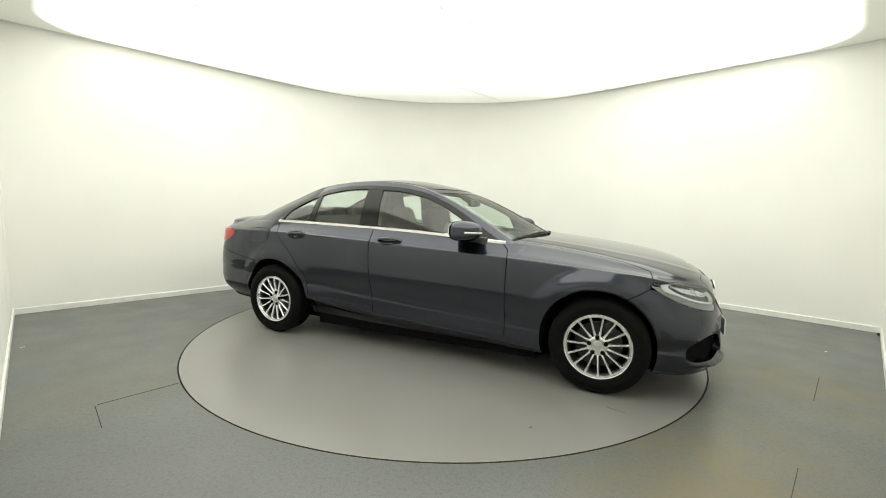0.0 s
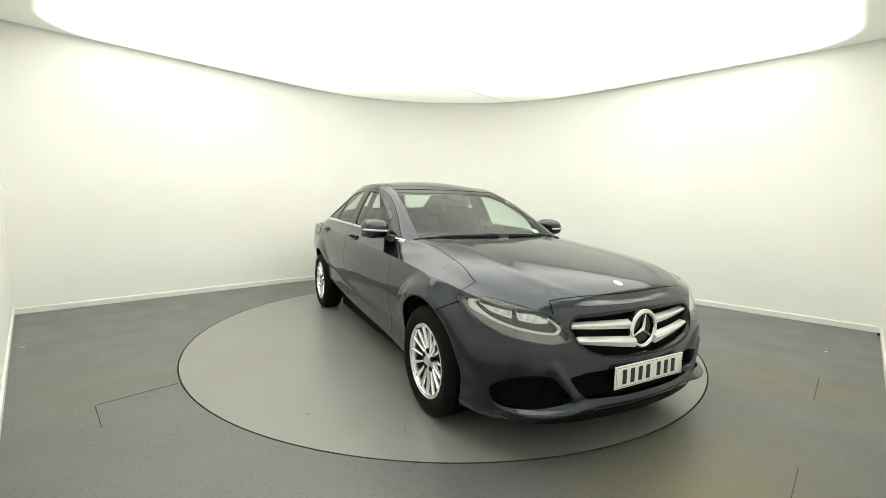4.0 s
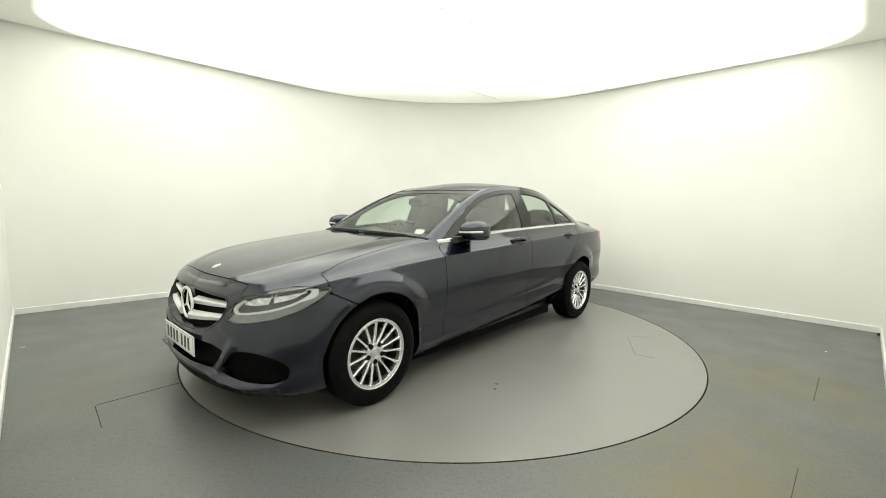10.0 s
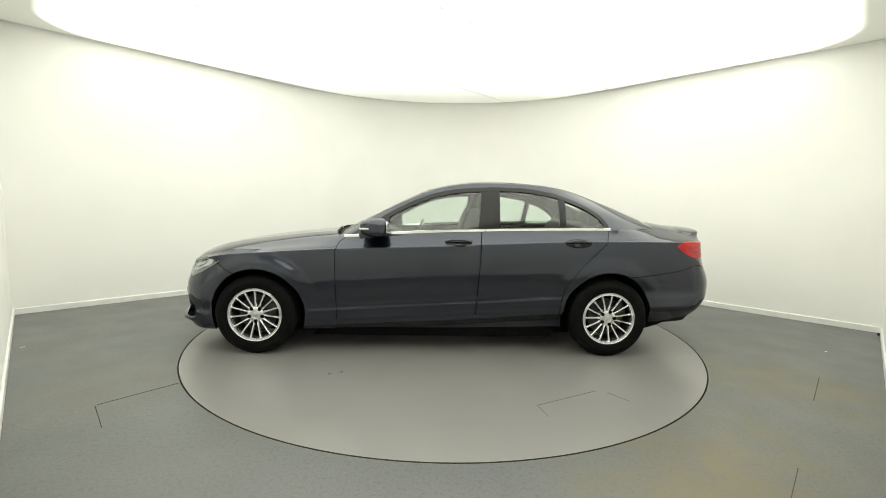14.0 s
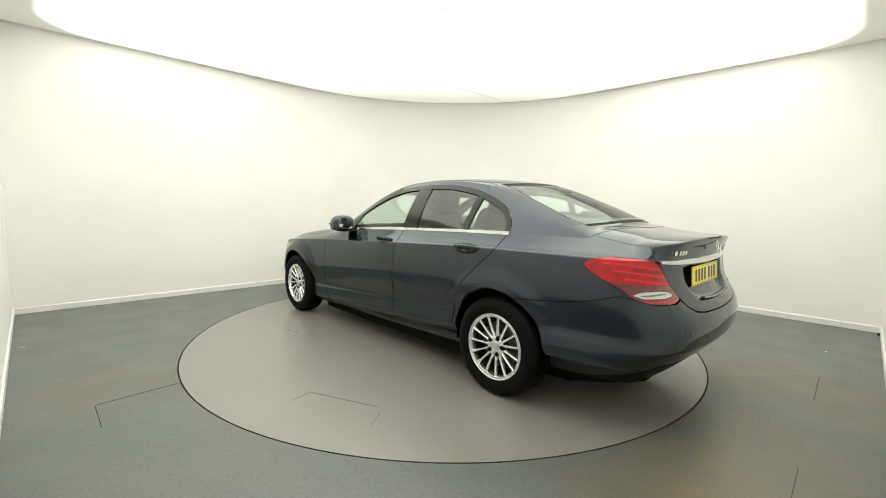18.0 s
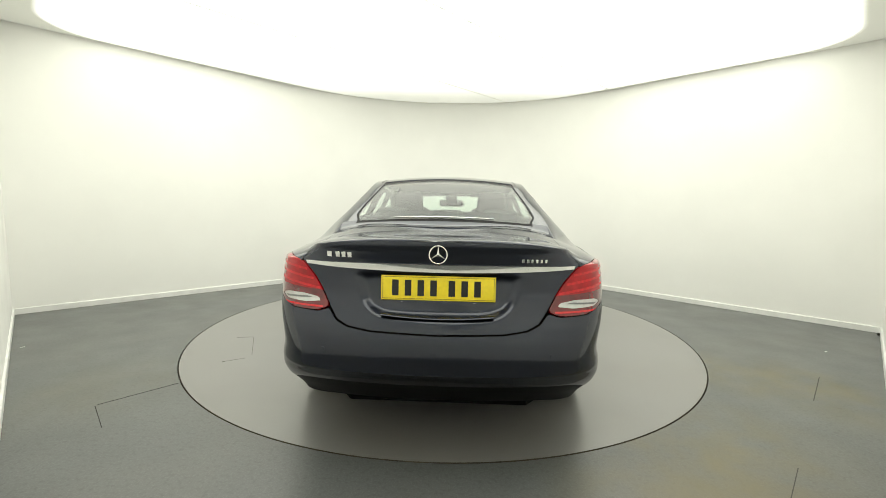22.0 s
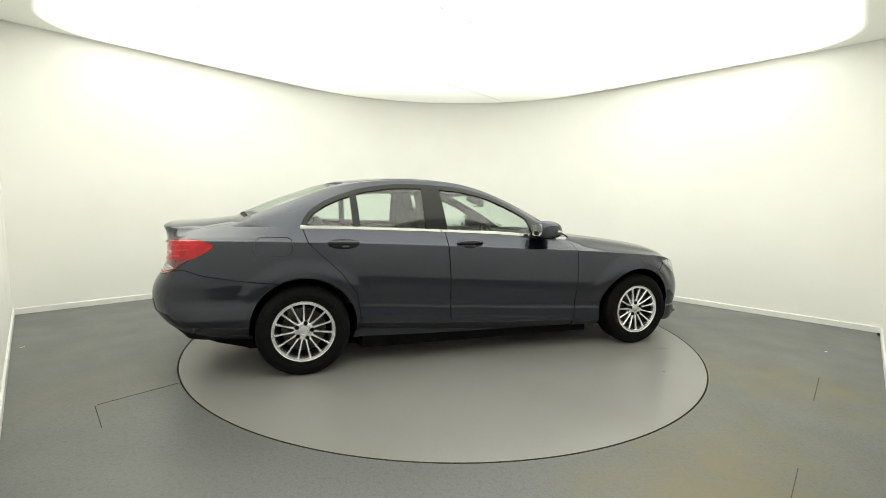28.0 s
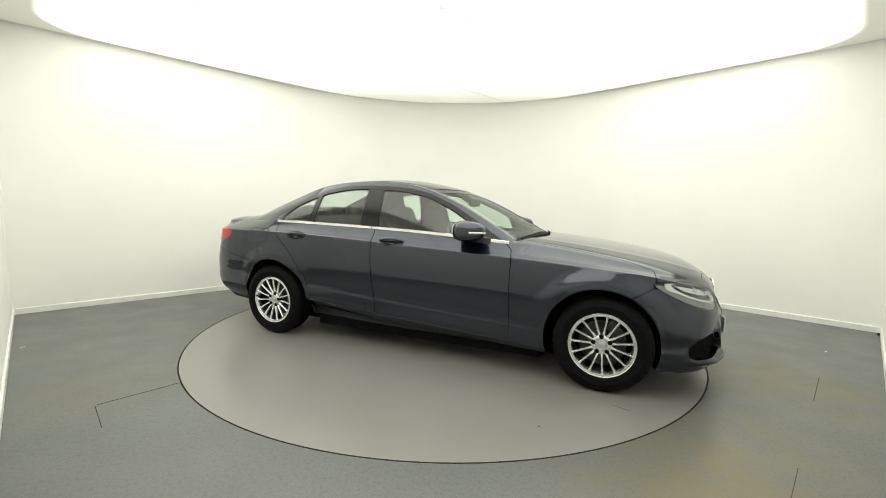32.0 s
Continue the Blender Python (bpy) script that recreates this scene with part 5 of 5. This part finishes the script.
    # wipers at the foot of the windscreen
    for y0, y1, x0 in ((-.60, -.02, .81), (.58, .08, .815)):
        pts = [(x0 + .085 * (k**.8), y0 + (y1 - y0) * k, .968 + .012 * math.sin(math.pi * k * .5)) for k in np.linspace(0, 1, 12)]
        w = part("wiper", tube(pts, .006, 6, flat=(.010, .009)), BLACK, car, "black windscreen wiper")
        part("wiper_blade", tube([(p[0] - .012, p[1], p[2] + .012) for p in pts[2:]], .004, 5), BLACK, w)
    cowl = CROWN.cut(lambda x, y, z, q, u: q - .045)
    cowl.whole().shifted(.0).make("scuttle_panel", BLACK, car, "black scuttle panel", .02)
    pan = FRONT_TOP.cut(lambda x, y, z, s, w: x - .93 + .10 * (y / .68)**2).cut(lambda x, y, z, s, w: .72 - x)
    pan.shifted(-.02).whole().make("scuttle_tray", BLACK, car, "", 0)
    # roof drip lines
    for side in (1, -1):
        pts = [tuple(np.array(crown(np.array([q]), np.array([.115]))[0]) * (1, side, 1) + np.array((0, 0, -.001))) for q in np.linspace(.99, 2.02, 30)]
        part("roof_joint", tube(pts, .004, 6, flat=(.005, .003)), GLOSS, car, "dark roof joint strip")


def soft_block(sx, sy, sz, bevel, taper=0.0, bulge=0.0):
    """A padded block: rounded, wider below and swollen in its middle."""
    bm = bmesh.new()
    bmesh.ops.create_cube(bm, size=1)
    bmesh.ops.bevel(bm, geom=bm.edges[:], offset=.16, segments=3, profile=.5, affect="EDGES")
    for v in bm.verts:
        x, y, z = v.co
        k = 1 - taper * (z + .5)
        v.co = Vector((x * sx * (1 + bulge * (1 - 4 * y * y)), y * sy * k, z * sz))
    return bm


def build_cabin():
    for y in (-.37, .37):
        seat = new("front_seat")
        seat.parent = car
        tagged(seat, "dark cloth front seat")
        part("seat_cushion", soft_block(.52, .50, .16, .05), CLOTH, seat, at=pose(.02, y, .52, 0, -6, 0))
        part("backrest", soft_block(.14, .50, .66, .05, .22, .2), CLOTH, seat, at=pose(-.30, y, .86, 0, -18, 0))
        part("headrest", soft_block(.10, .26, .19, .05, .1, .1), CLOTH, seat, at=pose(-.44, y, 1.235, 0, -10, 0))
        for d in (-.05, .05):
            part("headrest_post", tube([(-.40, y + d, 1.10), (-.43, y + d, 1.20)], .007, 8), SATIN, seat)
    bench = new("rear_seat")
    bench.parent = car
    tagged(bench, "dark cloth rear bench seat")
    part("seat_cushion", soft_block(.50, 1.26, .17, .05), CLOTH, bench, at=pose(-.92, 0, .52, 0, -5, 0))
    part("backrest", soft_block(.16, 1.24, .58, .05, .06, .05), CLOTH, bench, at=pose(-1.24, 0, .80, 0, -24, 0))
    for y in (-.36, 0, .36):
        part("headrest", soft_block(.10, .25, .13 if y else .11, .04, .15, .1), CLOTH, bench, at=pose(-1.40, y, 1.115, 0, -12, 0))
    bm = bmesh.new()
    rows = []
    for y in np.linspace(-.70, .70, 15):
        f = 1 - (y / .72)**4 * .25
        hump = .035 * math.exp(-((y + .37) / .17)**2)
        rows.append([bm.verts.new(p) for p in ((.40, y, .62), (.36, y, .80), (.37, y, .925 + hump * .6), (.45, y, .965 + hump), (.60, y, .965 + hump * .3), (.72 * f + .08, y, .955), (.72 * f + .08, y, .70))])
    for a, b in zip(rows, rows[1:]):
        for j in range(6):
            bm.faces.new((a[j], a[j + 1], b[j + 1], b[j]))
    part("dashboard", bm, DASH, car, "dark moulded dashboard")
    part("centre_console", soft_block(.85, .22, .20, .04), DASH, car, at=pose(.10, 0, .58))
    wheel = part("steering_wheel", ring(.178, .015, 48), DASH, car, "dark steering wheel", at=pose(.20, -.37, .885, 0, 0, -90) @ pose(0, 0, 0, 25))
    part("wheel_boss", box(.13, .03, .10, .02), DASH, wheel)
    for a in (0, 180, 270):
        part("wheel_spoke", box(.15, .015, .035, .006, Matrix.Rotation(radians(a), 4, "Y") @ Matrix.Translation((.09, 0, 0))), DASH, wheel)
    part("interior_mirror", soft_block(.03, .25, .065, .01), DASH, car, "interior rear-view mirror", at=pose(.215, 0, 1.235, 0, -10, 0))
    part("interior_mirror_glass", box(.004, .23, .052, .001), MIRROR, car, at=pose(.198, 0, 1.232, 0, -10, 0))
    part("sensor_housing", soft_block(.14, .12, .06, .02), DASH, car, at=pose(.175, 0, 1.268, 0, 24, 0))
    CROWN.cut(lambda x, y, z, q, u: np.maximum(1.0 - q, q - 2.05)).shifted(-.028).whole().make("headlining", HEADLINE, car, "pale roof lining", 0)
    for y in (-.37, .37):
        part("sun_visor", box(.15, .36, .014, .005), DASH, car, at=pose(-.05, y, 1.318, 0, 12, 0))
    part("parcel_shelf", box(.46, 1.16, .03, .01), DASH, car, "dark parcel shelf", at=pose(-1.66, 0, 1.015))
    for side in (1, -1):
        for x0, x1, owner in ((.62, -.43, "front"), (-.47, -1.02, "rear")):
            part("door_card", box(abs(x0 - x1), .05, .56, .02), DASH, DOORS[owner, "left" if side > 0 else "right"], "dark door lining", at=pose((x0 + x1) / 2, side * .775, .70, side * 3))
        pts = [(-.43, side * .68, .95), (-.44, side * .635, 1.12), (-.45, side * .545, 1.32)]
        part("pillar_lining", tube(pts, .03, 8, flat=(.05, .014)), DASH, car)
        belt = [(-.43, side * .66, 1.14), (-.36, side * .56, .98), (-.18, side * .50, .70)]
        part("seat_belt", tube(belt, .01, 6, flat=(.022, .002)), CLOTH, car)
    part("screen_sticker", box(.002, .075, .055, .0005, segs=1), PAPER, car, "white paper sticker inside the windscreen", at=Matrix.Translation(Vector(crown(np.array([.14]), np.array([.24]))[0]) - Vector((.02, 0, .014))) @ pose(0, 0, 0, 0, -57, 16))


build_front()
build_rear()
build_sides()
build_cabin()



# ---------------------------------------------------------------- marks on the floor, the turntable and the ceiling


def build_marks():
    """Scored joint lines in the vinyl, and board joints overhead."""
    for p, q, w in (((-2.022, -1.774), (-1.745, -1.457), .005), ((-2.022, -1.790), (-1.796, -2.017), .004), ((2.781, -1.125), (2.393, -1.520), .005), ((1.690, -2.240), (1.20, -2.74), .004)):
        tagged(part("floor_joint", strip(p, q, w), DARK if p[0] < 0 else FAINT, smooth=False), "thin dark scored joint in the vinyl floor", "floor joint", "floor joints", kind="structure")
    for p, q, w in (((-.523, 1.683), (-.969, 1.476), .004), ((-1.037, 1.498), (-1.129, 1.624), .003), ((-.529, 1.690), (-.561, 1.82), .003), ((1.712, -1.131), (1.602, -1.095), .003)):
        part("scored_line", strip(p, q, w), SCORED, turntable, "faint scored line", smooth=False)
    for x, y in ((-3.40, -.85), (3.35, -.55)):
        tagged(part("floor_scrap", box(.03, .014, .002, .0006, Matrix.Translation((x, y, .001)) @ Matrix.Rotation(.6, 4, "Z"), segs=1), PAPER), "tiny pale scrap lying on the floor", "scrap", "floor scraps")
    tagged(part("skirting_end_block", box(.05, .03, .02, .004, Matrix.Translation((4.36, -.02, .012)) @ Matrix.Rotation(radians(45), 4, "Z")), DARK), "small dark block at the end of the skirting", "block")


build_marks()



def motions():
    """The turntable makes one turn, and the car stands on it."""
    walk(turntable, [(t, pose(0, 0, 0, 0, 0, a)) for t, a in TURN])
    walk(car, [(t, pose(0, 0, 0, 0, 0, a) @ pose(OFF_X, OFF_Y, 0)) for t, a in TURN])


motions()
